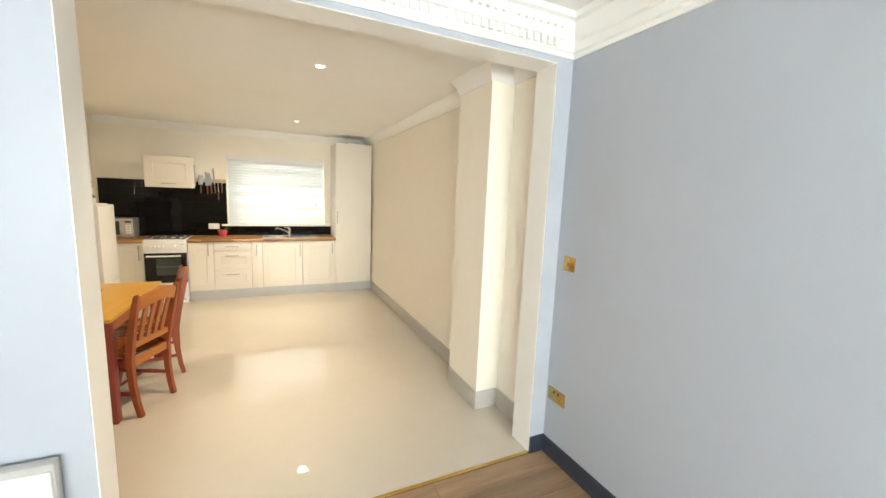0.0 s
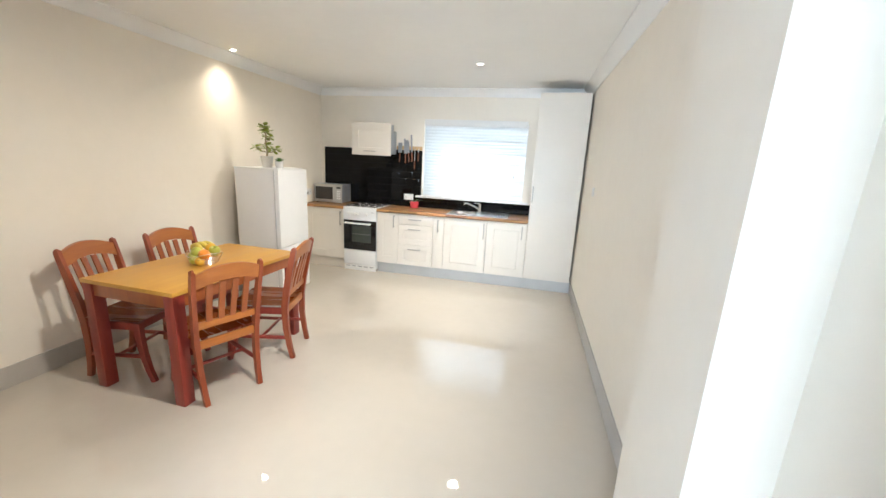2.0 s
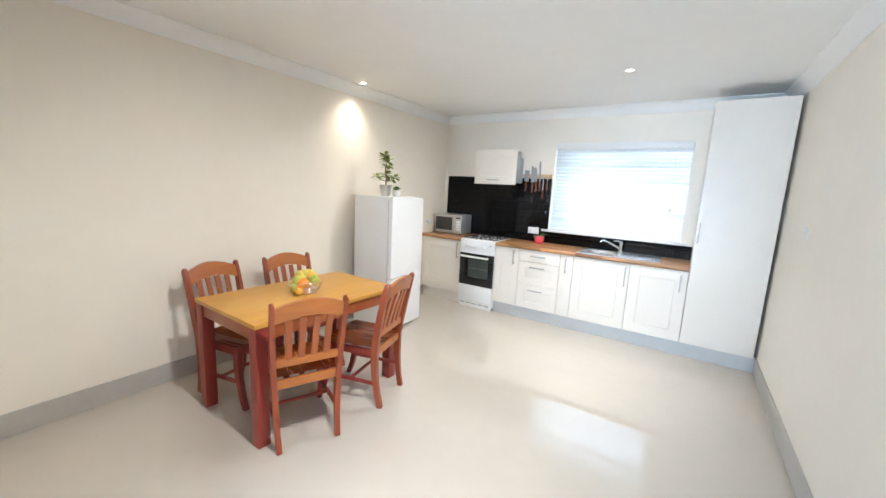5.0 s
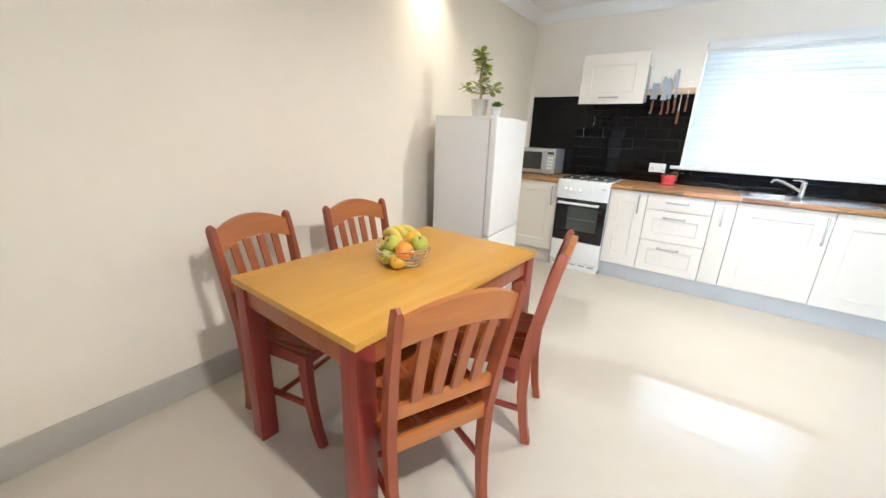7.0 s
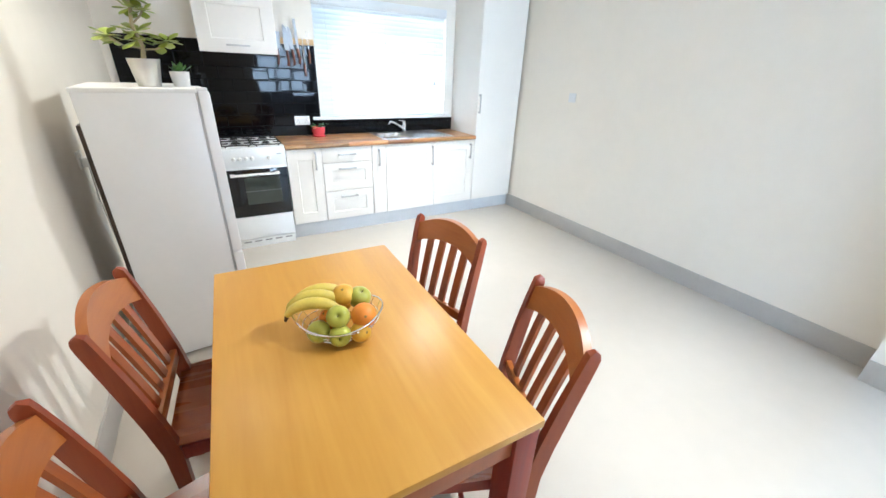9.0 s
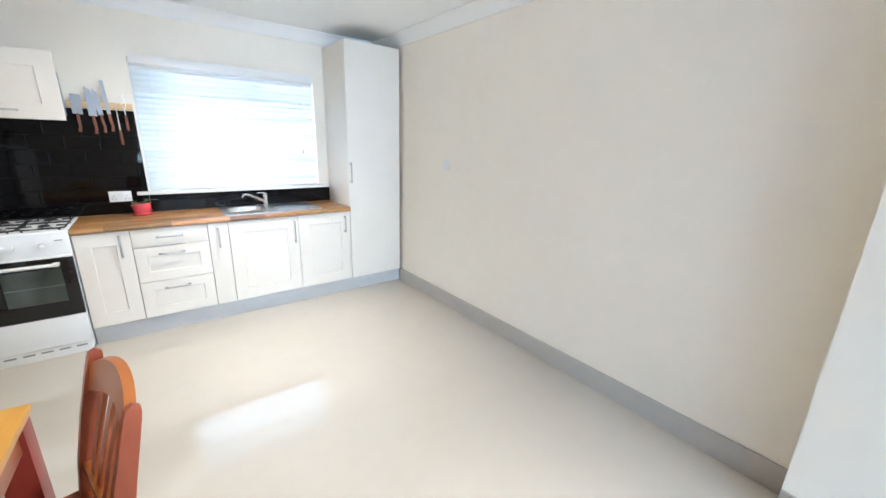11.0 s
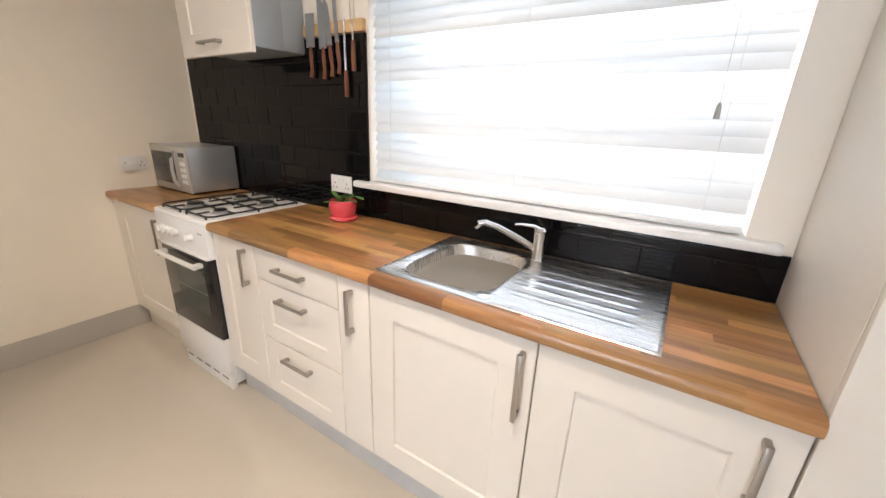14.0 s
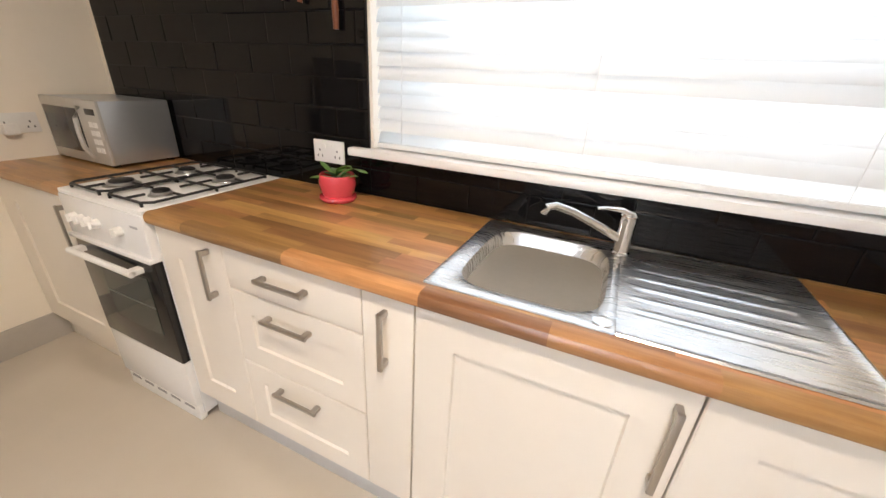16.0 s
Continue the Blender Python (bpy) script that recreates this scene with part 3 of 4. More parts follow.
# ---- cooker ----
cooker = thing("gas_cooker", "white freestanding gas cooker with black oven door", "cooker")
CX0, CX1, CY = -1.368, -0.870, 6.612
part("body", B(CX0 + 0.002, CX1 - 0.002, CY + 0.03, YB - 0.02, 0.03, 0.896, bevel=0.004), ENAMEL, cooker)
bm = B(CX0, CX1, CY + 0.004, YB - 0.016, 0.893, 0.912, bevel=0.006)
part("hob", bm, HOB_ENAMEL, cooker, "white enamel hob top")
panel = part("control_panel", B(CX0, CX1, CY, CY + 0.04, 0.742, 0.896, bevel=0.008), ENAMEL, cooker, "white control panel")
part("panel_lip", B(CX0 + 0.002, CX1 - 0.002, CY - 0.012, CY + 0.03, 0.73, 0.745, bevel=0.004), ENAMEL, panel)
for kx in (-1.285, -1.238, -1.191, -1.144, -1.01):
    bm = lathe(bmesh.new(), [(0.0, 0.0), (0.017, 0.0), (0.016, 0.012), (0.011, 0.022), (0, 0.022)], 16)
    box(bm, -0.003, 0.003, -0.014, 0.014, 0.015, 0.03, bevel=0.001)
    k = part("knob", bm, WHITE_PLASTIC, panel, "white control knob")
    k.matrix_basis = pose(kx, CY, 0.82, 90, 0, 0)
part("maker_badge", B(-0.945, -0.905, CY - 0.0015, CY + 0.002, 0.845, 0.853), mat("grey_print", (0.35, 0.36, 0.38), 0.5), panel, "small grey printed badge")
door = part("oven_door", B(CX0 + 0.006, CX1 - 0.006, CY + 0.002, CY + 0.035, 0.305, 0.728, bevel=0.004), mat("black_oven_glass", (0.012, 0.012, 0.013), 0.06), cooker, "black glass oven door")
part("oven_window", B(-1.235, -0.945, CY - 0.0005, CY + 0.004, 0.415, 0.655), mat("dark_tinted_oven_window", (0.055, 0.065, 0.058), 0.08, vary=0.15, scale=3), door, "grey tinted oven window")
part("oven_shelf", B(-1.235, -0.945, CY - 0.0015, CY + 0.002, 0.53, 0.536), mat("dim_oven_shelf", (0.12, 0.13, 0.12), 0.3), door, "wire shelf behind the glass")
bm = tube(bmesh.new(), [(-1.335, CY - 0.036, 0.688), (-0.945, CY - 0.036, 0.688)], 0.012, 12)
box(bm, -1.335, -1.30, CY - 0.036, CY + 0.004, 0.678, 0.698, bevel=0.004)
box(bm, -0.98, -0.945, CY - 0.036, CY + 0.004, 0.678, 0.698, bevel=0.004)
part("oven_handle", bm, WHITE_PLASTIC, door, "white bar handle")
drawer = part("lower_panel", B(CX0 + 0.006, CX1 - 0.006, CY + 0.004, CY + 0.035, 0.085, 0.3, bevel=0.004), ENAMEL, cooker, "white lower panel")
part("kick_strip", B(CX0 + 0.012, CX1 - 0.012, CY + 0.012, CY + 0.04, 0.0, 0.08, bevel=0.003), WHITE_PLASTIC, cooker, "white kick strip with vent slots")
for vx in (-1.33, -1.24, -1.15, -1.06, -0.97):
    part("vent_slot", B(vx, vx + 0.06, CY + 0.0105, CY + 0.02, 0.05, 0.062), mat("vent_shadow_grey", (0.3, 0.3, 0.3), 0.7) if vx == -1.33 else bpy.data.materials["vent_shadow_grey"], cooker)
for bx, by, br in ((-1.24, 6.76, 0.045), (-1.0, 6.76, 0.032), (-1.24, 7.01, 0.036), (-1.0, 7.01, 0.04)):
    bn = part("burner", lathe(bmesh.new(), [(br * 1.35, 0), (br * 1.3, 0.004), (br, 0.006), (br, 0.014), (0, 0.014)], 24, (bx, by, 0.911)), mat("burner_alloy", (0.45, 0.45, 0.45), 0.35, metal=1.0) if bx < -1.2 and by < 6.8 else bpy.data.materials["burner_alloy"], cooker, "gas burner ring")
    part("burner_cap", lathe(bmesh.new(), [(br * 0.86, 0.014), (br * 0.86, 0.02), (br * 0.6, 0.024), (0, 0.024)], 24, (bx, by, 0.911)), BLACK_IRON, bn, "black burner cap")


def grate(x0, x1, y0, y1, z=0.926):
    bm = bmesh.new()
    r = 0.0048
    c = 0.025
    loop = [(x0 + c, y0, z), (x1 - c, y0, z), (x1, y0 + c, z), (x1, y1 - c, z), (x1 - c, y1, z), (x0 + c, y1, z), (x0, y1 - c, z), (x0, y0 + c, z), (x0 + c, y0, z)]
    tube(bm, loop, r, 7)
    ym = (y0 + y1) / 2
    tube(bm, [(x0, ym, z), (x1, ym, z)], r, 7)
    xm = (x0 + x1) / 2
    for cy in ((y0 + ym) / 2, (y1 + ym) / 2):
        for a, b2 in (((x0, cy), (xm - 0.06, cy)), ((x1, cy), (xm + 0.06, cy))):
            tube(bm, [(*a, z), (*b2, z)], r, 6)
        for s in (-1, 1):
            tube(bm, [(xm, cy + s * 0.06, z), (xm, cy + s * (y1 - y0) / 4, z)], r, 6)
    for fx, fy in ((x0, ym), (x1, ym), (x0 + c, y0), (x1 - c, y1), (x1 - c, y0), (x0 + c, y1)):
        tube(bm, [(fx, fy, z), (fx, fy, 0.911)], r, 6)
    return bm


part("grate", grate(-1.352, -1.125, 6.645, 7.13), BLACK_IRON, cooker, "black iron pan support")
part("grate", grate(-1.113, -0.886, 6.645, 7.13), BLACK_IRON, cooker, "black iron pan support")

# ---- wall cupboard over the cooker ----
hood = thing("wall_cupboard", "ivory wall cupboard with hood casing over the cooker", "cupboard")
bm = B(-1.345, -0.80, 6.905, 7.06, 1.66, 2.06, bevel=0.004)
box(bm, -1.345, -0.80, 7.055, YB - 0.003, 1.66, 1.985, bevel=0.02)
part("casing", bm, GREY_BODY, hood, "blue-grey steel casing")
d = part("door", shaker(bmesh.new(), -1.363, -0.778, 6.88, 1.632, 2.07, 0.1, True), UNIT, hood, "ivory shaker door")
bow_handle(d, -1.08, 1.687, 0.175, False, y=6.88)

# ---- dining table ----
table = thing("dining_table", "honey-topped wooden dining table with legs in a shaded red", "table", pose(-1.135, 4.036, 0, 0, 0, -1.8))
TX, TY = 0.37, 0.584
part("tabletop", B(-TX, TX, -TY, TY, 0.73, 0.757, bevel=0.0035), ORANGE_WOOD, table, "glossy honey varnished top")
for sx in (-1, 1):
    for sy in (-1, 1):
        part("leg", B(sx * TX - sx * 0.006 - 0.0375 - sx * 0.0375, sx * TX - sx * 0.006 + 0.0375 - sx * 0.0375, sy * (TY - 0.0435) - 0.0375, sy * (TY - 0.0435) + 0.0375, 0, 0.73, bevel=0.004), SHADED_RED_WOOD, table, "square wooden leg in a shaded red tone")
for sx in (-1, 1):
    part("apron", B(sx * (TX - 0.03) - 0.011, sx * (TX - 0.03) + 0.011, -TY + 0.08, TY - 0.08, 0.645, 0.73, bevel=0.002), CHAIR_WOOD, table)
for sy in (-1, 1):
    part("apron", B(-TX + 0.08, TX - 0.08, sy * (TY - 0.03) - 0.011, sy * (TY - 0.03) + 0.011, 0.645, 0.73, bevel=0.002), CHAIR_WOOD, table)


# ---- chairs ----
def bar(bm, pts, w, d):
    """A rectangular bar along points in the y-z plane; w across x, d in depth."""
    rings = []
    P = [Vector(p) for p in pts]
    for i, p in enumerate(P):
        t = (P[min(i + 1, len(P) - 1)] - P[max(i - 1, 0)]).normalized()
        n = Vector((0, -t.z, t.y)).normalized()
        wi = w[i] if isinstance(w, (list, tuple)) else w
        di = d[i] if isinstance(d, (list, tuple)) else d
        rings.append([bm.verts.new(p + Vector((sx * wi / 2, 0, 0)) + n * (sn * di / 2)) for sx, sn in ((-1, -1), (1, -1), (1, 1), (-1, 1))])
    for r0, r1 in zip(rings, rings[1:]):
        for k in range(4):
            bm.faces.new((r0[k], r0[(k + 1) % 4], r1[(k + 1) % 4], r1[k]))
    bm.faces.new(rings[0][::-1]), bm.faces.new(rings[-1])
    return bm


def soften(bm, amount=0.005):
    bmesh.ops.bevel(bm, geom=[e for e in bm.edges if e.calc_face_angle(0) > 0.6], offset=amount, segments=2, profile=0.6, affect="EDGES")
    return bm


def back_y(z):
    return -0.195 - 0.095 * max(0.0, (z - 0.42) / 0.48) ** 1.25


def chair(m):
    c = thing("dining_chair", "cherry-stained slat-back wooden dining chair", "chair", m, "chairs round the dining table")
    bm = bmesh.new()
    NX, NY = 8, 8
    top = [[None] * (NY + 1) for _ in range(NX + 1)]
    for i in range(NX + 1):
        for j in range(NY + 1):
            u, v = i / NX * 2 - 1, j / NY * 2 - 1
            half = 0.2 + 0.022 * (v + 1) / 2
            dip = -0.012 * (1 - u * u) * (1 - v * v)
            top[i][j] = bm.verts.new((u * half, 0.0 + v * 0.205 + 0.012 * (1 - u * u) * (1 if v > 0.9 else 0), 0.452 + dip))
    for i in range(NX):
        for j in range(NY):
            bm.faces.new((top[i][j], top[i + 1][j], top[i + 1][j + 1], top[i][j + 1]))
    bmesh.ops.solidify(bm, geom=bm.faces[:], thickness=0.026)
    part("seat", bm, RED_SEAT, c, "shaped mahogany-stained seat")
    heights = [0, 0.1, 0.25, 0.42, 0.55, 0.7, 0.82, 0.875, 0.897, 0.908]
    foot = [-0.235, -0.215, -0.197, -0.195]
    for s in (-1, 1):
        pts = [(s * (0.168 + 0.03 * min(1, h / 0.8)), foot[i] if i < 4 else back_y(h) - (0.006 if h > 0.9 else 0), h) for i, h in enumerate(heights)]
        bm = bar(bmesh.new(), pts, [0.03, 0.03, 0.031, 0.032, 0.03, 0.027, 0.024, 0.024, 0.024, 0.012], [0.034, 0.036, 0.042, 0.048, 0.048, 0.045, 0.04, 0.037, 0.034, 0.018])
        part("back_leg", soften(bm, 0.008), CHAIR_POST, c)
        fp = [(s * 0.19, 0.245, 0), (s * 0.188, 0.215, 0.08), (s * 0.184, 0.186, 0.2), (s * 0.181, 0.17, 0.32), (s * 0.18, 0.172, 0.43)]
        part("front_leg", soften(bar(bmesh.new(), fp, [0.03, 0.032, 0.036, 0.04, 0.042], [0.032, 0.034, 0.038, 0.042, 0.042])), SHADED_RED_WOOD, c)
        part("side_rail", B(s * 0.182 - 0.01, s * 0.182 + 0.01, -0.18, 0.16, 0.375, 0.43, bevel=0.003), SHADED_RED_WOOD, c)
        part("side_stretcher", B(s * 0.178 - 0.009, s * 0.178 + 0.009, -0.19, 0.185, 0.165, 0.19, bevel=0.004), SHADED_RED_WOOD, c)
    part("front_rail", B(-0.165, 0.165, 0.16, 0.18, 0.375, 0.43, bevel=0.003), SHADED_RED_WOOD, c)
    part("back_rail", B(-0.17, 0.17, -0.206, -0.184, 0.375, 0.43, bevel=0.003), CHAIR_RAIL, c)
    part("cross_stretcher", B(-0.17, 0.17, -0.012, 0.006, 0.168, 0.187, bevel=0.004), SHADED_RED_WOOD, c)
    # lower back rail and arched top rail between the posts
    y2 = back_y(0.535)
    part("lower_back_rail", B(-0.176, 0.176, y2 - 0.010, y2 + 0.012, 0.512, 0.557, bevel=0.004), CHAIR_RAIL, c)
    bm = bmesh.new()
    rings = []
    for k in range(13):
        u = k / 12 * 2 - 1
        x3 = u * 0.187
        zt, zb = 0.876 + 0.05 * (1 - u * u), 0.785 + 0.042 * (1 - u * u)
        curve = 0.006 - 0.03 * (1 - u * u)
        yt, yb = back_y(0.9) + curve, back_y(0.81) + curve
        rings.append([bm.verts.new(p) for p in ((x3, yb + 0.012, zb), (x3, yt + 0.012, zt), (x3, yt - 0.013, zt), (x3, yb - 0.013, zb))])
    for r0, r1 in zip(rings, rings[1:]):
        for k in range(4):
            bm.faces.new((r0[k], r0[(k + 1) % 4], r1[(k + 1) % 4], r1[k]))
    bm.faces.new(rings[0][::-1]), bm.faces.new(rings[-1])
    part("top_rail", soften(bm, 0.005), CHAIR_RAIL, c, "arched top rail")
    for k in range(4):
        x4 = -0.105 + k * 0.07
        pts = [(x4 * (1 + 0.06 * t), back_y(0.54 + 0.28 * t) + (0.006 - 0.026 * (1 - (x4 / 0.2) ** 2)) * t, 0.54 + 0.28 * t) for t in (0, 0.25, 0.5, 0.75, 1)]
        part("back_slat", soften(bar(bmesh.new(), pts, 0.036, 0.012), 0.003), CHAIR_WOOD, c)
    return c


RED_SEAT = wood("mahogany_stained_seat", (0.32, 0.075, 0.02), (0.43, 0.13, 0.035), "Y", 0.7, 0.26, coat=0.3)
first = chair(pose(-0.823, 3.746, 0, 0, 0, 66.8))
for cx, cy, turn in ((-0.803, 4.288, 104.4), (-1.495, 3.754, -79), (-1.466, 4.281, -94)):
    copy_thing(first, pose(cx, cy, 0, 0, 0, turn))

# ---- fridge ----
fridge = thing("fridge_freezer", "white two-door fridge freezer with plants on top", "fridge", pose(-1.412, 5.22, 0, 0, 0, 4) @ pose(1.40, -5.203, 0))
part("body", B(-1.85, -1.41, 5.205, 5.775, 0.02, 1.428, bevel=0.006), FRIDGE_WHITE, fridge)
part("top_cap", B(-1.853, -1.402, 5.202, 5.778, 1.415, 1.434, bevel=0.004), WHITE_PLASTIC, fridge, "white plastic top")
part("door_seal", B(-1.412, -1.396, 5.215, 5.765, 0.035, 1.41), mat("pale_grey_seal", (0.55, 0.55, 0.54), 0.6), fridge, "grey door seal")
part("upper_door", B(-1.398, -1.35, 5.203, 5.777, 0.592, 1.422, bevel=0.008), FRIDGE_WHITE, fridge, "white fridge door")
part("lower_door", B(-1.398, -1.35, 5.203, 5.777, 0.03, 0.583, bevel=0.008), FRIDGE_WHITE, fridge, "white freezer door")
part("hinge", B(-1.402, -1.357, 5.21, 5.25, 1.42, 1.438, bevel=0.003), WHITE_PLASTIC, fridge)
part("condenser_panel", B(-1.872, -1.852, 5.25, 5.72, 0.1, 1.28), mat("brown_black_condenser_mesh", (0.07, 0.055, 0.042), 0.55, vary=0.2, scale=40), fridge, "dark brown rear condenser grid")
for fx in (-1.8, -1.42):
    for fy in (5.25, 5.72):
        part("foot", lathe(bmesh.new(), [(0, 0), (0.02, 0), (0.02, 0.012), (0.01, 0.022), (0, 0.022)], 10, (fx, fy, 0)), BLACK_PLASTIC, fridge)

# ---- downlights ----
for n, (sx, sy) in enumerate(SPOTS):
    dl = thing("downlight", "small white recessed ceiling downlight, lit", "downlight", pose(sx, sy, CEIL), "ceiling downlights")
    part("trim_ring", lathe(bmesh.new(), [(0.028, 0.0), (0.042, 0.0), (0.042, -0.004), (0.034, -0.008), (0.028, -0.006)], 24), WHITE_PAINT, dl)
    part("lens", lathe(bmesh.new(), [(0, -0.0035), (0.0275, -0.003), (0.0275, -0.001), (0, -0.001)], 20), LENS, dl, "glowing lens")

# ---- sink and tap ----
SX0, SX1, SY0, SY1, SZ = 0.095, 0.925, 6.668, 7.168, 0.9115
BX, BY, BW, BH = 0.312, 6.912, 0.168, 0.198
sink = thing("kitchen_sink", "stainless steel inset sink with ribbed drainer", "sink")


def ring_at(bm, cx, cy, hw, hh, z, n=64, power=4.0):
    out = []
    for k in range(n):
        a = 6.283185 * k / n
        c, s = math.cos(a), math.sin(a)
        out.append(bm.verts.new((cx + hw * math.copysign(abs(c) ** (2 / power), c), cy + hh * math.copysign(abs(s) ** (2 / power), s), z)))
    return out


bm = bmesh.new()
xm = 0.505
cx, hw, cy, hh = (SX0 + xm) / 2, (xm - SX0) / 2, (SY0 + SY1) / 2, (SY1 - SY0) / 2
loops = [ring_at(bm, cx, cy, hw, hh, SZ - 0.001, power=60), ring_at(bm, cx, cy, hw - 0.006, hh - 0.006, SZ + 0.0012, power=50), ring_at(bm, cx, cy, hw - 0.016, hh - 0.018, SZ + 0.001, power=30)]
loops += [ring_at(bm, BX, BY, BW + 0.012, BH + 0.012, SZ + 0.001, power=5), ring_at(bm, BX, BY, BW, BH, SZ - 0.004, power=4.6), ring_at(bm, BX, BY, BW - 0.006, BH - 0.006, SZ - 0.02, power=4.4)]
loops += [ring_at(bm, BX, BY, BW - 0.014, BH - 0.014, SZ - 0.12, power=4.2), ring_at(bm, BX, BY, BW - 0.03, BH - 0.03, SZ - 0.145, power=4), ring_at(bm, BX, BY, BW - 0.07, BH - 0.07, SZ - 0.152, power=3), ring_at(bm, BX, BY, 0.035, 0.035, SZ - 0.154, power=2), ring_at(bm, BX, BY, 0.03, 0.03, SZ - 0.158, power=2)]
for r0, r1 in zip(loops, loops[1:]):
    for k in range(64):
        bm.faces.new((r0[k], r0[(k + 1) % 64], r1[(k + 1) % 64], r1[k]))
bm.faces.new(loops[-1])
part("bowl", bm, STEEL, sink, "rounded brushed steel bowl")
bm = bmesh.new()
NX, NY = 48, 110
g = [[None] * (NY + 1) for _ in range(NX + 1)]
for i in range(NX + 1):
    for j in range(NY + 1):
        x5, y5 = xm + (SX1 - xm) * i / NX, SY0 + (SY1 - SY0) * j / NY
        edge = min(SX1 - x5, y5 - SY0, SY1 - y5)
        z5 = SZ + (0.004 * math.exp(-((edge - 0.006) / 0.005) ** 2)) - (0.001 if edge < 0.001 else 0)
        if 0.53 < x5 < 0.865 and SY0 + 0.1 < y5 < SY1 - 0.055:
            fade = min(1, (x5 - 0.53) / 0.02, (0.865 - x5) / 0.02)
            z5 += 0.0022 * fade * (0.5 + 0.5 * math.cos((y5 - SY0 - 0.12) / 0.055 * 6.283)) ** 6 - 0.0015 * fade
        g[i][j] = bm.verts.new((x5, y5, z5))
for i in range(NX):
    for j in range(NY):
        bm.faces.new((g[i][j], g[i + 1][j], g[i + 1][j + 1], g[i][j + 1]))
part("drainer", bm, STEEL, sink, "ribbed steel draining board")
part("plug_hole", lathe(bmesh.new(), [(0, 0), (0.022, 0), (0.03, 0.003), (0.034, 0.004)], 24, (BX, BY, SZ - 0.157)), CHROME, sink, "chrome plug hole")
bm = lathe(bmesh.new(), [(0, 0), (0.018, 0.0), (0.019, 0.003), (0.012, 0.004), (0, 0.004)], 20, (0.48, 6.702, SZ + 0.001))
part("tap_hole_cover", bm, CHROME, sink, "round steel cover")
tap = thing("mixer_tap", "chrome single-lever kitchen mixer tap behind the sink", "tap")
TXc, TYc = 0.500, 7.085
part("body", lathe(bmesh.new(), [(0, 0), (0.026, 0), (0.026, 0.006), (0.021, 0.01), (0.021, 0.085), (0.023, 0.09), (0.022, 0.112), (0.014, 0.122), (0, 0.124)], 24, (TXc, TYc, SZ + 0.002)), CHROME, tap)
part("spout", tube(bmesh.new(), [(TXc - 0.01, TYc - 0.004, 0.958), (TXc - 0.07, TYc - 0.025, 0.99), (TXc - 0.14, TYc - 0.05, 1.024), (TXc - 0.185, TYc - 0.066, 1.038), (TXc - 0.205, TYc - 0.072, 1.032), (TXc - 0.211, TYc - 0.074, 1.012)], 0.01, 12, [0.013, 0.012, 0.0105, 0.0105, 0.011, 0.011]), CHROME, tap, "swivel spout")
part("lever", tube(bmesh.new(), [(TXc + 0.01, TYc, 1.026), (TXc - 0.02, TYc - 0.012, 1.04), (TXc - 0.06, TYc - 0.03, 1.044), (TXc - 0.082, TYc - 0.04, 1.042)], 0.008, 10, [0.014, 0.012, 0.008, 0.006], flat=0.6), CHROME, tap, "chrome lever")

# ---- microwave ----
mw = thing("microwave", "silver microwave oven on the worktop", "microwave", pose(-1.75, 6.875, 0.912))
# Silver-grey steel with the window's reflected blue put into its colour.
GREY_SIDE = mat("window_blue_tinted_steel", (0.56, 0.59, 0.62), 0.3, metal=0.75, vary=0.04, scale=4)
SILVER = mat("silver_plastic", (0.50, 0.49, 0.46), 0.35, metal=0.3, vary=0.04)
part("casing", B(-0.222, 0.222, 0.012, 0.29, 0.01, 0.272, bevel=0.006), GREY_SIDE, mw, "blue-grey steel casing")
part("front_frame", B(-0.225, 0.225, 0.0, 0.016, 0.008, 0.274, bevel=0.008), SILVER, mw, "silver front")
dr = part("door_glass", B(-0.205, 0.075, -0.003, 0.006, 0.05, 0.235, bevel=0.003), mat("dark_mesh_glass", (0.05, 0.05, 0.05), 0.12), mw, "dark door glass")
part("door_handle", tube(bmesh.new(), [(0.1, -0.004, 0.035), (0.105, -0.026, 0.08), (0.106, -0.03, 0.14), (0.105, -0.026, 0.2), (0.1, -0.004, 0.245)], 0.009, 10), SILVER, dr, "curved silver handle")
part("display", B(0.135, 0.205, -0.002, 0.004, 0.215, 0.24, bevel=0.002), BLACK_PLASTIC, mw, "black display")
for r in range(4):
    for c in range(2):
        part("button", B(0.14 + c * 0.034, 0.168 + c * 0.034, -0.002, 0.003, 0.06 + r * 0.035, 0.082 + r * 0.035, bevel=0.001), WHITE_PLASTIC, mw)
for fx in (-0.19, 0.19):
    for fy in (0.03, 0.26):
        part("foot", B(fx - 0.012, fx + 0.012, fy - 0.012, fy + 0.012, -0.002, 0.012), BLACK_PLASTIC, mw)


# ---- sockets and switches ----
def socket(name, label, m, mat_plate, w, h, dark, rockers, pins):
    s = thing(name, label, "socket" if pins else "switch", m)
    part("plate", B(-w / 2, w / 2, -0.009, 0, -h / 2, h / 2, bevel=0.003), mat_plate, s)
    for rx in rockers:
        part("rocker", B(rx - 0.006, rx + 0.006, -0.013, -0.006, (0.012 if pins else -0.01), (0.03 if pins else 0.01), bevel=0.002), dark, s)
    for px in pins:
        for dx, dz in ((0, 0.004), (-0.011, -0.018), (0.011, -0.018)):
            part("pin_hole", B(px + dx - 0.0025, px + dx + 0.0025, -0.0095, -0.006, dz - 0.004, dz + 0.004), BLACK_PLASTIC, s)
    return s


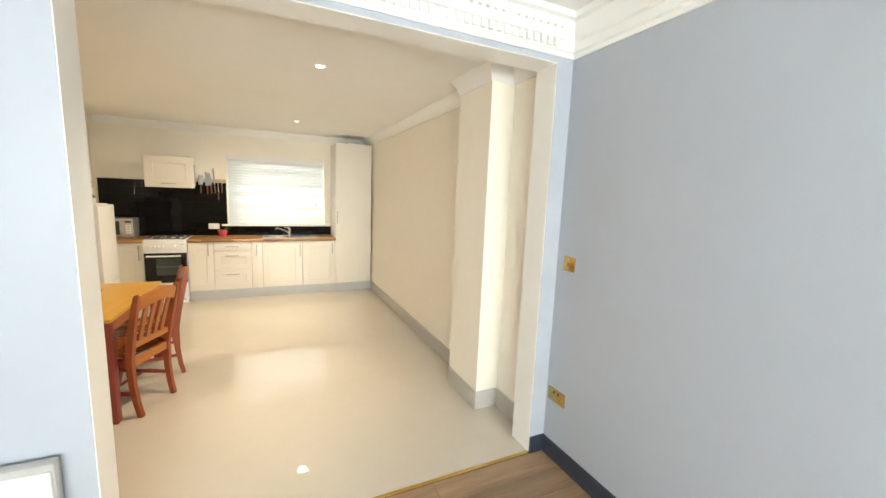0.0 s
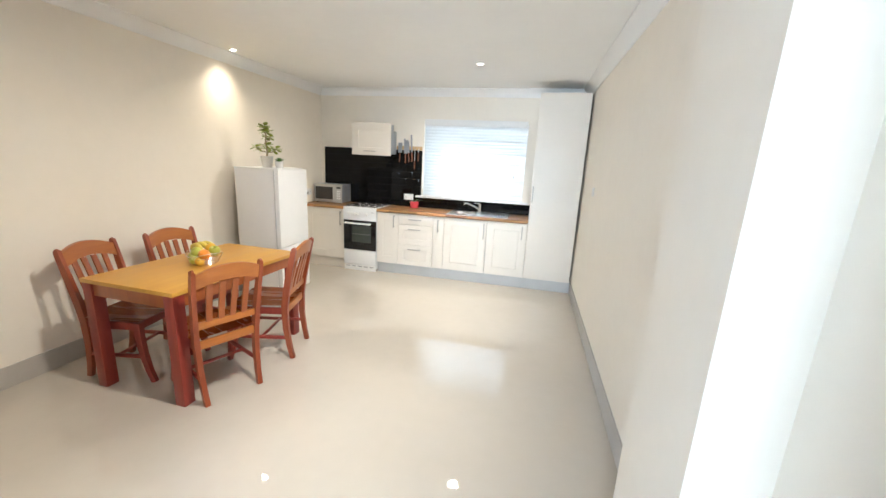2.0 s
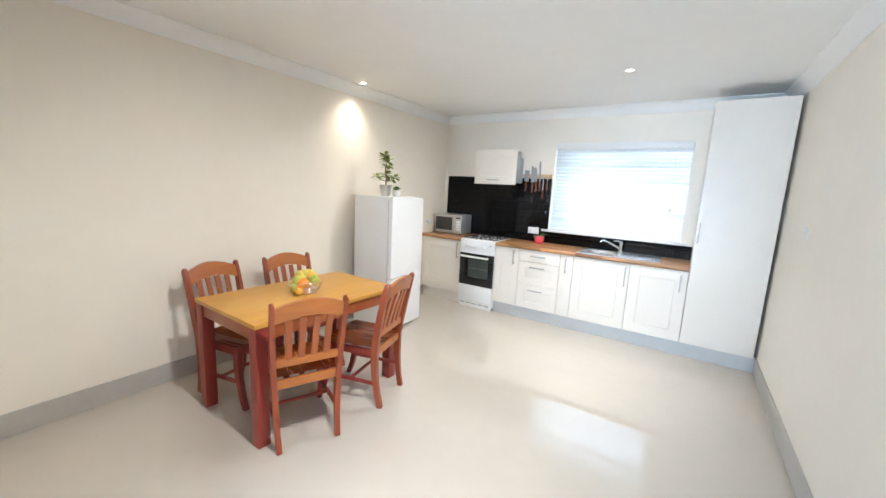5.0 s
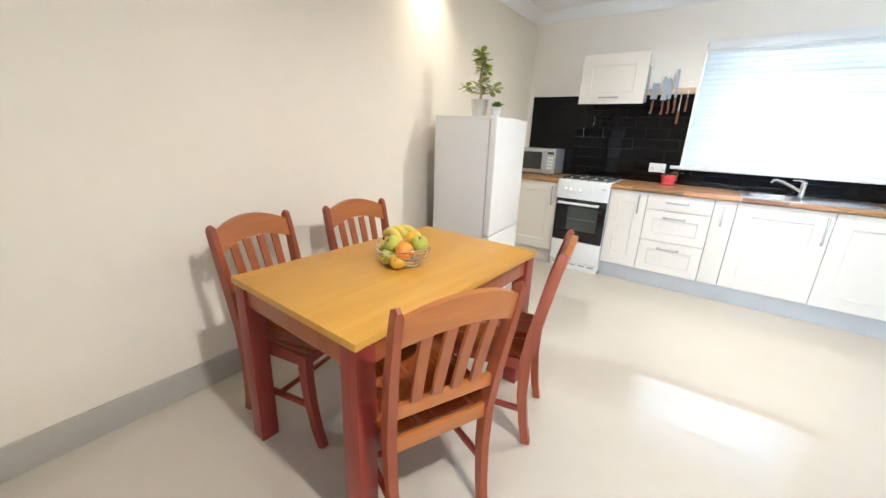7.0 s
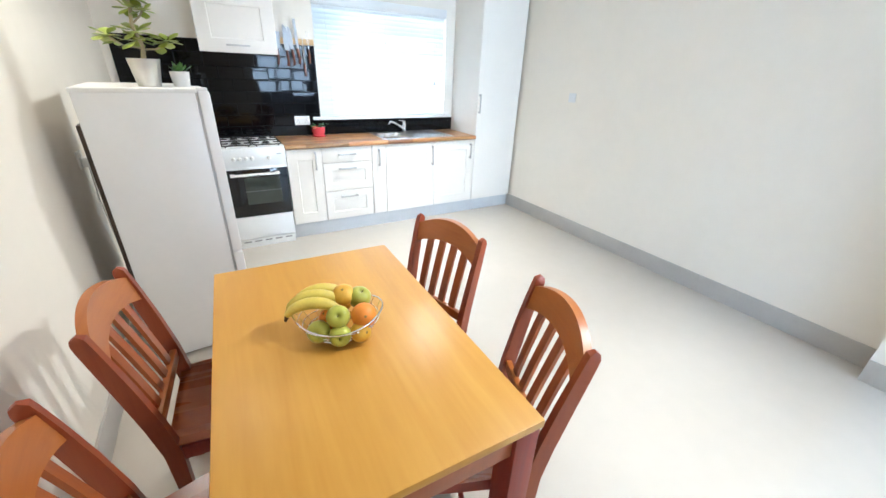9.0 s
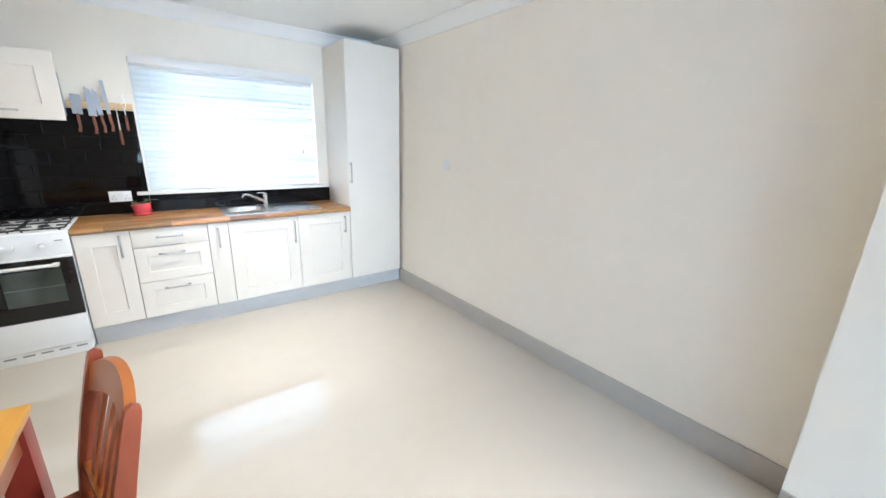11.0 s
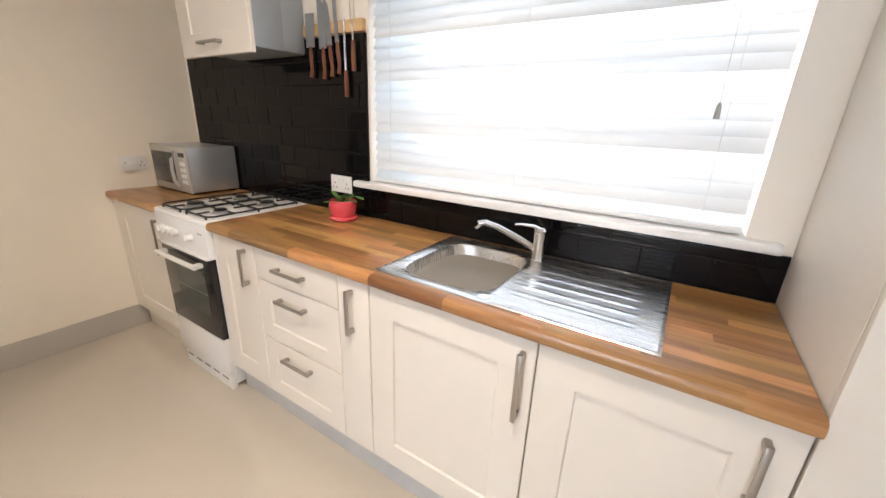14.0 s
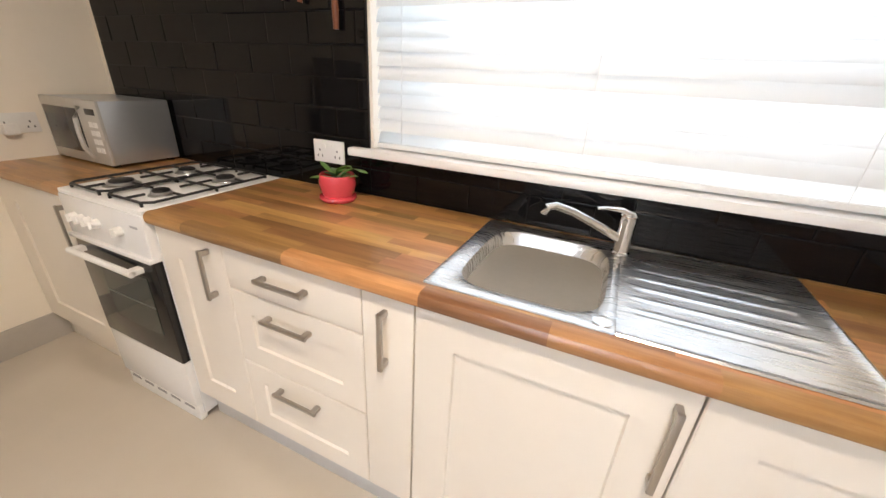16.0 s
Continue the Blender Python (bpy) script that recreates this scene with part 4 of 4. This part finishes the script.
socket("double_socket", "white double wall socket on the black splashback", pose(-0.589, YB - 0.012, 1.055), WHITE_PLASTIC, 0.146, 0.086, WHITE_PLASTIC, (-0.018, 0.018), (-0.042, 0.042))
socket("light_switch", "white single light switch on the kitchen wall", pose(XR, 5.86, 1.364, 0, 0, -90), WHITE_PLASTIC, 0.086, 0.086, WHITE_PLASTIC, (0.0,), ())
socket("wall_socket", "white wall socket above the worktop corner", pose(XL, 6.79, 1.065, 0, 0, 90), WHITE_PLASTIC, 0.146, 0.086, WHITE_PLASTIC, (-0.018, 0.018), (-0.042, 0.042))
socket("wall_socket", "white wall socket behind the fridge", pose(XL, 5.68, 1.06, 0, 0, 90), WHITE_PLASTIC, 0.086, 0.086, WHITE_PLASTIC, (0.0,), (0.0,))
plug = thing("plug", "white plug with a flex in the wall socket", "plug")
part("plug_body", B(XL + 0.01, XL + 0.05, 5.655, 5.705, 1.02, 1.07, bevel=0.008), WHITE_PLASTIC, plug)
part("flex", tube(bmesh.new(), [(XL + 0.03, 5.68, 1.02), (XL + 0.03, 5.66, 0.85), (XL + 0.05, 5.62, 0.6), (XL + 0.06, 5.6, 0.3), (XL + 0.1, 5.6, 0.12)], 0.004, 6), WHITE_PLASTIC, plug, "thin white flex")
plug = thing("plug", "white plug in the socket beside the microwave", "plug")
part("plug_body", B(XL + 0.01, XL + 0.045, 6.73, 6.78, 1.02, 1.065, bevel=0.008), WHITE_PLASTIC, plug)
socket("light_switch", "square brass toggle light switch on the blue-grey wall", pose(XF, 2.03, 1.28, 0, 0, -90), BRASS, 0.09, 0.09, BRASS, (-0.012, 0.012), ())
socket("wall_socket", "brass double wall socket low on the blue-grey wall", pose(XF, 2.045, 0.42, 0, 0, -90), BRASS, 0.148, 0.088, BLACK_PLASTIC, (-0.018, 0.018), (-0.042, 0.042))

# ---- knife rack ----
KY = YB - 0.012
single("knife_rack", B(-0.79, WX0 - 0.014, KY - 0.016, YB - 0.002, 1.736, 1.786, bevel=0.003), wood("pale_pine", (0.48, 0.30, 0.13), (0.66, 0.45, 0.22), "X", 1.0, 0.5), "pale pine magnetic knife rack on the wall", "knife rack")
KNIFE_WOOD = wood("red_brown_knife_handle", (0.12, 0.035, 0.014), (0.25, 0.085, 0.035), "Z", 1.0, 0.4)
KB = KY - 0.019
BLADE = mat("dull_steel_blade", (0.36, 0.37, 0.38), 0.5, metal=0.8, vary=0.08, scale=9)


def knife(name, label, x, tip, neck, end, width, lean=0.0, blunt=False):
    k = thing(name, label, "knife", pose(x, KB, neck, 0, lean, 0), "knives on the rack")
    bm = bmesh.new()
    ln = tip - neck
    if blunt:
        prof = [(-width / 2, 0), (width / 2, 0), (width / 2, ln), (-width / 2, ln)]
    else:
        prof = [(-width / 2, 0), (width / 2, 0.0), (width / 2, ln * 0.55), (width * 0.3, ln * 0.85), (-width * 0.42, ln), (-width / 2, ln * 0.9)]
    f = [bm.verts.new((a, -0.0012, b2)) for a, b2 in prof]
    b3 = [bm.verts.new((a, 0.0012, b2)) for a, b2 in prof]
    n = len(prof)
    bm.faces.new(f), bm.faces.new(b3[::-1])
    for q in range(n):
        bm.faces.new((f[q], f[(q + 1) % n], b3[(q + 1) % n], b3[q]))
    part("blade", bm, BLADE, k, "steel blade", smooth=0)
    hl = neck - end
    part("grip", tube(bmesh.new(), [(0, 0, 0.004), (0, 0, -hl * 0.3), (0.004, 0, -hl * 0.7), (-0.004, 0, -hl)], 0.01, 8, [0.008, 0.011, 0.009, 0.011], flat=0.6), KNIFE_WOOD, k, "red-brown wooden handle")
    return k


knife("cleaver", "broad steel cleaver on the knife rack", -0.738, 1.832, 1.69, 1.56, 0.06, 2, True)
knife("kitchen_knife", "steel cook's knife on the knife rack", -0.652, 1.895, 1.68, 1.55, 0.05, 0)
knife("kitchen_knife", "steel carving knife on the knife rack", -0.606, 1.885, 1.69, 1.56, 0.032, -4)
knife("bread_knife", "long narrow steel bread knife on the rack", -0.556, 1.945, 1.70, 1.57, 0.024, -3, True)
k = thing("sharpening_steel", "long thin sharpening steel on the knife rack", "steel", pose(-0.508, KB, 1.58))
part("rod", tube(bmesh.new(), [(0, 0, 0), (0, 0, 0.215)], 0.005, 8), STEEL, k)
part("grip", tube(bmesh.new(), [(0, 0, 0.003), (0, 0, -0.05), (0, 0, -0.11)], 0.01, 10, [0.008, 0.011, 0.009]), KNIFE_WOOD, k, "red-brown wooden handle")
k = thing("carving_fork", "two-pronged carving fork on the knife rack", "fork", pose(-0.457, KB, 1.70))
bm = tube(bmesh.new(), [(0, 0, 0), (0, 0, 0.05)], 0.004, 6)
for s in (-1, 1):
    tube(bm, [(0, 0, 0.045), (s * 0.011, 0, 0.065), (s * 0.011, 0, 0.15)], 0.0022, 6)
part("prongs", bm, STEEL, k)
part("grip", tube(bmesh.new(), [(0, 0, 0.003), (0, 0, -0.06), (0, 0, -0.12)], 0.01, 10, [0.007, 0.01, 0.009]), KNIFE_WOOD, k, "red-brown wooden handle")


# ---- plants ----
LEAF = mat("yellow_green_succulent_leaf", (0.32, 0.38, 0.05), 0.38, vary=0.25, scale=18, rand=0.22)
LEAF_DARK = mat("green_succulent_leaf", (0.085, 0.19, 0.03), 0.4, vary=0.25, scale=18, rand=0.25)
STEM = mat("pale_plant_stem", (0.40, 0.33, 0.19), 0.6, vary=0.2, scale=30)
SOIL = mat("dark_potting_soil", (0.035, 0.025, 0.018), 0.95, vary=0.4, scale=60, bump=0.6)


def leaf_mesh(material, ln, w, thick=0.16, curl=0.25):
    bm = bmesh.new()
    rings = []
    for i in range(7):
        t = i / 6
        half = w / 2 * (math.sin(math.pi * t ** 1.5) ** 0.8 if 0 < t < 1 else 0.06)
        half = max(half, w * 0.05)
        z6 = curl * ln * t * t
        rings.append([bm.verts.new((c * half, ln * t, z6 + s * half * thick)) for c, s in ((-1, 0), (-0.5, 0.8), (0.5, 0.8), (1, 0), (0.5, -0.8), (-0.5, -0.8))])
    for r0, r1 in zip(rings, rings[1:]):
        for k in range(6):
            bm.faces.new((r0[k], r0[(k + 1) % 6], r1[(k + 1) % 6], r1[k]))
    bm.faces.new(rings[0][::-1]), bm.faces.new(rings[-1])
    return mesh_of("leaf", bm, material, 60)


def rosette(parent, mesh, x, y, z, count, size, seed, lift=25, spread=40):
    rnd = random.Random(seed)
    for k in range(count):
        ob = new("leaf", mesh)
        ob.parent = parent
        s = size * rnd.uniform(0.7, 1.1)
        tilt = lift + spread * (k / count) + rnd.uniform(-10, 10)
        ob.matrix_basis = pose(x, y, z + 0.004 * k / count, 0, 0, k * 137.5 + rnd.uniform(-15, 15)) @ pose(0, 0.004, 0, tilt, 0, 0) @ Matrix.Diagonal((s, s, s, 1))


def pot(parent, material, r0, r1, h, label, sides=28):
    part("pot", lathe(bmesh.new(), [(0, 0), (r0, 0), (r0 + 0.001, 0.004), (r1, h - 0.004), (r1 + 0.001, h), (r1 - 0.004, h), (r1 - 0.006, h - 0.02), (0, h - 0.02)], sides), material, parent, label)
    part("soil", lathe(bmesh.new(), [(0, h - 0.012), (r1 * 0.6, h - 0.014), (r1 - 0.006, h - 0.018), (0, h - 0.019)], 20), SOIL, parent, "dark soil")


p1 = thing("potted_plant", "tall branching succulent in a silver metal pot", "plant", pose(-1.60, 5.375, 1.4345))
pot(p1, mat("galvanised_pot", (0.62, 0.61, 0.58), 0.36, metal=0.85, vary=0.06, scale=9), 0.046, 0.064, 0.118, "tapered silver metal pot")
bm = tube(bmesh.new(), [(0, 0, 0.1), (0.012, 0.0, 0.17), (-0.008, 0.0, 0.25), (0.004, 0, 0.33), (-0.012, 0.0, 0.41)], 0.007, 8, [0.011, 0.008, 0.0075, 0.007, 0.006])
tube(bm, [(0.008, 0, 0.16), (-0.05, -0.01, 0.165), (-0.085, -0.02, 0.185), (-0.105, -0.02, 0.21)], 0.004, 7)
tube(bm, [(0.008, 0, 0.155), (0.06, 0.01, 0.16), (0.09, 0.02, 0.175), (0.11, 0.02, 0.2)], 0.004, 7)
tube(bm, [(0, 0, 0.26), (0.03, 0.01, 0.29), (0.045, 0.01, 0.315)], 0.004, 7)
part("stem", bm, STEM, p1, "pale woody stem")
big = leaf_mesh(LEAF, 0.078, 0.06, 0.14, -0.1)
for rx, ry, rz, count, size, seed in ((-0.012, 0.0, 0.425, 9, 0.9, 1), (-0.012, 0.0, 0.40, 10, 1.1, 11), (-0.004, 0.0, 0.365, 9, 1.1, 2), (0.0, 0.0, 0.315, 7, 0.95, 12), (0.045, 0.01, 0.31, 8, 0.8, 3), (0.0, 0.0, 0.225, 9, 1.05, 4), (0.0, 0.0, 0.19, 7, 1.0, 13), (-0.105, -0.02, 0.205, 9, 0.9, 5), (-0.075, -0.02, 0.185, 4, 0.7, 14), (0.11, 0.02, 0.195, 9, 0.85, 6), (0.078, 0.02, 0.18, 4, 0.7, 15)):
    rosette(p1, big, rx, ry, rz, count, size, seed, -28, 75)
p2 = thing("potted_plant", "small green succulent in a white ceramic pot", "plant", pose(-1.472, 5.40, 1.4345))
pot(p2, mat("white_glazed_pot", (0.72, 0.71, 0.69), 0.25, vary=0.03), 0.034, 0.042, 0.068, "white ceramic pot")
small = leaf_mesh(LEAF_DARK, 0.05, 0.022, 0.2, 0.1)
rosette(p2, small, 0, 0, 0.06, 18, 1.0, 7, 12, 60)
rosette(p2, small, 0.015, 0.01, 0.07, 10, 0.8, 8, 20, 60)
p3 = thing("potted_plant", "small leafy plant in a glossy red ribbed pot", "plant", pose(-0.462, 7.06, 0.9115) @ Matrix.Diagonal((1.2, 1.2, 1.2, 1)))
bm = bmesh.new()
RED_GLAZE = mat("glossy_red_pot", (0.66, 0.07, 0.09), 0.18, vary=0.06, scale=10, coat=0.5)
prof = [(0, 0), (0.05, 0), (0.056, 0.008), (0.055, 0.014), (0.044, 0.016), (0.05, 0.03), (0.055, 0.055), (0.052, 0.078), (0.049, 0.08), (0.045, 0.074), (0.044, 0.062), (0, 0.062)]
lathe(bm, prof, 32)
for v in bm.verts:
    r = math.hypot(v.co.x, v.co.y)
    if r > 0.046 and 0.02 < v.co.z < 0.075:
        f = 1 + 0.022 * math.cos(16 * math.atan2(v.co.y, v.co.x))
        v.co.x, v.co.y = v.co.x * f, v.co.y * f
part("pot", bm, RED_GLAZE, p3, "glossy red ribbed pot with saucer")
part("soil", lathe(bmesh.new(), [(0, 0.068), (0.03, 0.067), (0.043, 0.064), (0, 0.063)], 20), SOIL, p3, "dark soil")
mid_leaf = leaf_mesh(LEAF_DARK, 0.07, 0.036, 0.08, -0.15)
rosette(p3, mid_leaf, -0.005, 0, 0.068, 8, 0.95, 9, 15, 40)
rosette(p3, mid_leaf, 0.05, 0.01, 0.098, 4, 0.7, 10, -10, 30)
part("stem", tube(bmesh.new(), [(0.0, 0, 0.06), (0.03, 0.005, 0.09), (0.05, 0.01, 0.1)], 0.003, 6), LEAF_DARK, p3)

# ---- fruit bowl ----
FBX, FBY, FBZ = -1.135, 4.032, 0.758
bowl = thing("fruit_bowl", "oval silver wire fruit bowl on the table", "bowl", pose(FBX, FBY, FBZ, 0, 0, -24))


def bowl_r(z):
    return 0.066 + 0.062 * min(1, z / 0.085) ** 0.6


for zr in (0.003, 0.018, 0.036, 0.056, 0.08):
    bm = bmesh.new()
    pts = [(bowl_r(zr) * 1.12 * math.cos(6.28318 * k / 40), bowl_r(zr) * 0.93 * math.sin(6.28318 * k / 40), zr + (0.014 * math.cos(2 * 6.28318 * k / 40) if zr > 0.07 else 0)) for k in range(41)]
    part("wire_ring", tube(bm, pts, 0.0026 if zr > 0.07 or zr < 0.01 else 0.0017, 6), CHROME, bowl)
for k in range(18):
    a = 6.28318 * k / 18
    part("wire_rib", tube(bmesh.new(), [(bowl_r(zr) * 1.12 * math.cos(a), bowl_r(zr) * 0.93 * math.sin(a), zr + (0.014 * math.cos(2 * a) if zr > 0.07 else 0)) for zr in (0.003, 0.015, 0.03, 0.05, 0.08)], 0.0014, 5), CHROME, bowl)
APPLE = mat("green_apple_skin", (0.46, 0.48, 0.07), 0.3, vary=0.12, scale=25, rand=0.12)
ORANGE = mat("orange_peel", (0.78, 0.27, 0.025), 0.42, vary=0.08, scale=20, bump=0.35, bump_scale=420, rand=0.06)
YELLOW = mat("yellow_fruit_skin", (0.72, 0.42, 0.04), 0.4, vary=0.12, scale=20, bump=0.2, bump_scale=350, rand=0.08)
BANANA = mat("banana_skin", (0.72, 0.58, 0.10), 0.42, vary=0.12, scale=22)
BROWN_TIP = mat("brown_stalk", (0.09, 0.055, 0.02), 0.7)

NAVEL = mat("dull_green_navel", (0.30, 0.20, 0.05), 0.7)


def round_fruit(name, label, material, x, y, z, r, turn, apple):
    f = thing(name, label, name, pose(FBX, FBY, FBZ, 0, 0, -24) @ pose(x + 0.008, y, z, *turn), "fruit in the bowl")
    if apple:
        prof = [(0, -0.8), (0.28, -0.92), (0.6, -0.78), (0.9, -0.3), (1.0, 0.15), (0.92, 0.6), (0.62, 0.88), (0.3, 0.92), (0.12, 0.8), (0, 0.68)]
    else:
        prof = [(math.sin(math.pi * k / 10), -math.cos(math.pi * k / 10) * 0.95) for k in range(11)]
        prof[0], prof[-1] = (0, prof[0][1]), (0, prof[-1][1])
    part("skin", lathe(bmesh.new(), [(a * r, b2 * r) for a, b2 in prof], 24), material, f, smooth=120)
    if apple:
        part("stalk", tube(bmesh.new(), [(0, 0, r * 0.66), (0.002, 0, r * 1.02)], 0.0016, 6), BROWN_TIP, f)
    else:
        part("navel", lathe(bmesh.new(), [(0, 0.001), (0.004, 0.0), (0.0045, -0.002)], 8, (0, 0, r * 0.95)), NAVEL, f)
    return f


round_fruit("apple", "shiny green apple in the fruit bowl", APPLE, 0.0, -0.055, 0.092, 0.036, (50, 10, 0), True)
round_fruit("apple", "shiny green apple in the fruit bowl", APPLE, -0.06, -0.06, 0.045, 0.035, (70, -20, 0), True)
round_fruit("apple", "shiny green apple in the fruit bowl", APPLE, 0.006, -0.076, 0.04, 0.034, (80, 10, 0), True)
round_fruit("apple", "shiny green apple in the fruit bowl", APPLE, 0.055, 0.045, 0.095, 0.037, (10, 20, 0), True)
round_fruit("orange", "bright orange in the fruit bowl", ORANGE, 0.075, -0.035, 0.082, 0.040, (60, 30, 0), False)
round_fruit("orange", "bright orange in the fruit bowl", ORANGE, -0.035, -0.01, 0.055, 0.036, (20, -30, 0), False)
round_fruit("lemon", "yellow citrus fruit in the fruit bowl", YELLOW, 0.005, 0.04, 0.112, 0.037, (30, 0, 0), False)
round_fruit("lemon", "yellow citrus fruit in the fruit bowl", YELLOW, 0.066, -0.062, 0.038, 0.034, (40, 60, 0), False)
round_fruit("lemon", "yellow citrus fruit in the fruit bowl", YELLOW, -0.005, 0.07, 0.07, 0.036, (30, 0, 0), False)


def banana(dx, dy, dz, turn):
    f = thing("banana", "ripe yellow banana hanging over the bowl rim", "banana", pose(FBX, FBY, FBZ, 0, 0, -24) @ pose(dx, dy, dz, 0, 0, turn), "fruit in the bowl")
    pts, rad = [], []
    for k in range(13):
        t = k / 12
        a = math.pi * (0.12 + 0.75 * t)
        pts.append((0.085 * math.cos(a), 0.0, 0.062 * math.sin(a)))
        rad.append(0.0195 * math.sin(math.pi * (0.1 + 0.82 * t)) ** 0.45)
    part("skin", tube(bmesh.new(), pts, 0.019, 8, rad), BANANA, f, smooth=50)
    e = Vector(pts[-1])
    part("stalk", tube(bmesh.new(), [e, e + Vector((-0.008, 0, -0.02))], 0.005, 6, [0.007, 0.0045]), BROWN_TIP, f)
    part("tip", tube(bmesh.new(), [Vector(pts[0]), Vector(pts[0]) + Vector((0.001, 0, -0.006))], 0.004, 6, [0.006, 0.003]), BROWN_TIP, f)
    return f


banana(-0.075, 0.012, 0.068, 12)
banana(-0.072, -0.024, 0.062, 6)
banana(-0.065, 0.045, 0.07, 20)

# ---- radiator in the front room ----
rad = thing("radiator", "white panel radiator with top grille in a shaded grey", "radiator", pose(-0.62, YP0 - 0.004, 0))
part("panel", B(-1.1, 0.062, -0.085, -0.07, 0.1, 0.6, bevel=0.006), WHITE_PAINT, rad, "white pressed panel")
# The casing's grey is its shade, put into the colour.
part("casing", B(-1.11, 0.07, -0.07, -0.02, 0.1, 0.626, bevel=0.012), mat("shaded_grey_casing", (0.42, 0.41, 0.39), 0.45, vary=0.05), rad, "metal casing with shade put into its grey")
for k in range(14):
    part("rib", B(-1.06 + 0.08 * k, -1.03 + 0.08 * k, -0.092, -0.08, 0.13, 0.57, bevel=0.005), WHITE_PAINT, rad)
for bx in (-0.9, -0.1):
    part("bracket", B(bx - 0.02, bx + 0.02, -0.03, 0.0, 0.2, 0.5), bpy.data.materials["shaded_grey_casing"], rad)
    part("leg", B(bx - 0.015, bx + 0.015, -0.06, -0.035, -0.012, 0.11), bpy.data.materials["shaded_grey_casing"], rad)
# Dark block added in place of the shade between tall cabinet and ceiling.
single("shade_block", B(1.27, 1.42, 6.85, 7.05, 2.441, 2.474, bevel=0.003), mat("shade_block_dark", (0.06, 0.05, 0.045), 0.7), "small dark block standing in for shade above the tall cabinet", "box")

# ---- worktop staves ----
def worktop(label, x0, x1, y0, y1, seed, hole=None):
    w = thing("worktop", label, "worktop")
    rnd = random.Random(seed)
    rows7 = 14
    dy = (y1 - y0) / rows7
    for r in range(rows7):
        ya, yb = y0 + r * dy, y0 + (r + 1) * dy
        cuts, x7 = [x0], x0 + rnd.uniform(0.06, 0.32)
        while x7 < x1 - 0.08:
            cuts.append(x7)
            x7 += rnd.choice((0.22, 0.28, 0.34, 0.4))
        cuts.append(x1)
        for a, b2 in zip(cuts, cuts[1:]):
            spans = [(a, b2)]
            if hole and yb > hole[2] and ya < hole[3]:
                spans = [(s, e) for s, e in ((a, min(b2, hole[0])), (max(a, hole[1]), b2)) if e - s > 0.004]
            for s, e in spans:
                bm = bmesh.new()
                hx, hy = (e - s) / 2, dy / 2
                if r == 0:
                    prof = [(hy, -0.02), (-hy + 0.012, -0.02), (-hy + 0.004, -0.016), (-hy, -0.008), (-hy, 0.006), (-hy + 0.004, 0.015), (-hy + 0.013, 0.02), (hy, 0.02)]
                    extrude_profile(bm, prof, (-hx, 0, 0), (hx, 0, 0), (0, 1, 0))
                else:
                    box(bm, -hx, hx, -hy, hy, -0.02, 0.02)
                ob = part("stave", bm, STAVE, w, smooth=30 if r == 0 else 0)
                ob.matrix_basis = pose((s + e) / 2, (ya + yb) / 2, 0.89 - rnd.uniform(0, 0.0002))
    return w


worktop("oiled walnut block worktop with inset sink", -0.866, 1.186, 6.618, YB - 0.013, 11, (0.13, 0.492, 6.705, 7.12))
worktop("short walnut block worktop under the microwave", XL + 0.002, -1.372, 6.618, YB - 0.013, 12)

# ---- front room boards ----
rnd = random.Random(5)
boards = bpy.data.objects["floor_front_room"]
y8 = YP0 - 0.012
row = 0
while y8 > YS + 0.02:
    x8 = XL - rnd.uniform(0.0, 0.9)
    while x8 < XF:
        a, b2 = max(x8, XL), min(x8 + 1.2, XF)
        if b2 - a > 0.03:
            bm = B(-(b2 - a) / 2 + 0.0006, (b2 - a) / 2 - 0.0006, -0.0794, 0.0794, -0.006, 0.006, bevel=0.0012, seg=1)
            ob = part("board", bm, BOARD, boards, smooth=0)
            ob.matrix_basis = pose((a + b2) / 2, y8 - 0.08, -0.0065)
        x8 += 1.2
    y8 -= 0.16
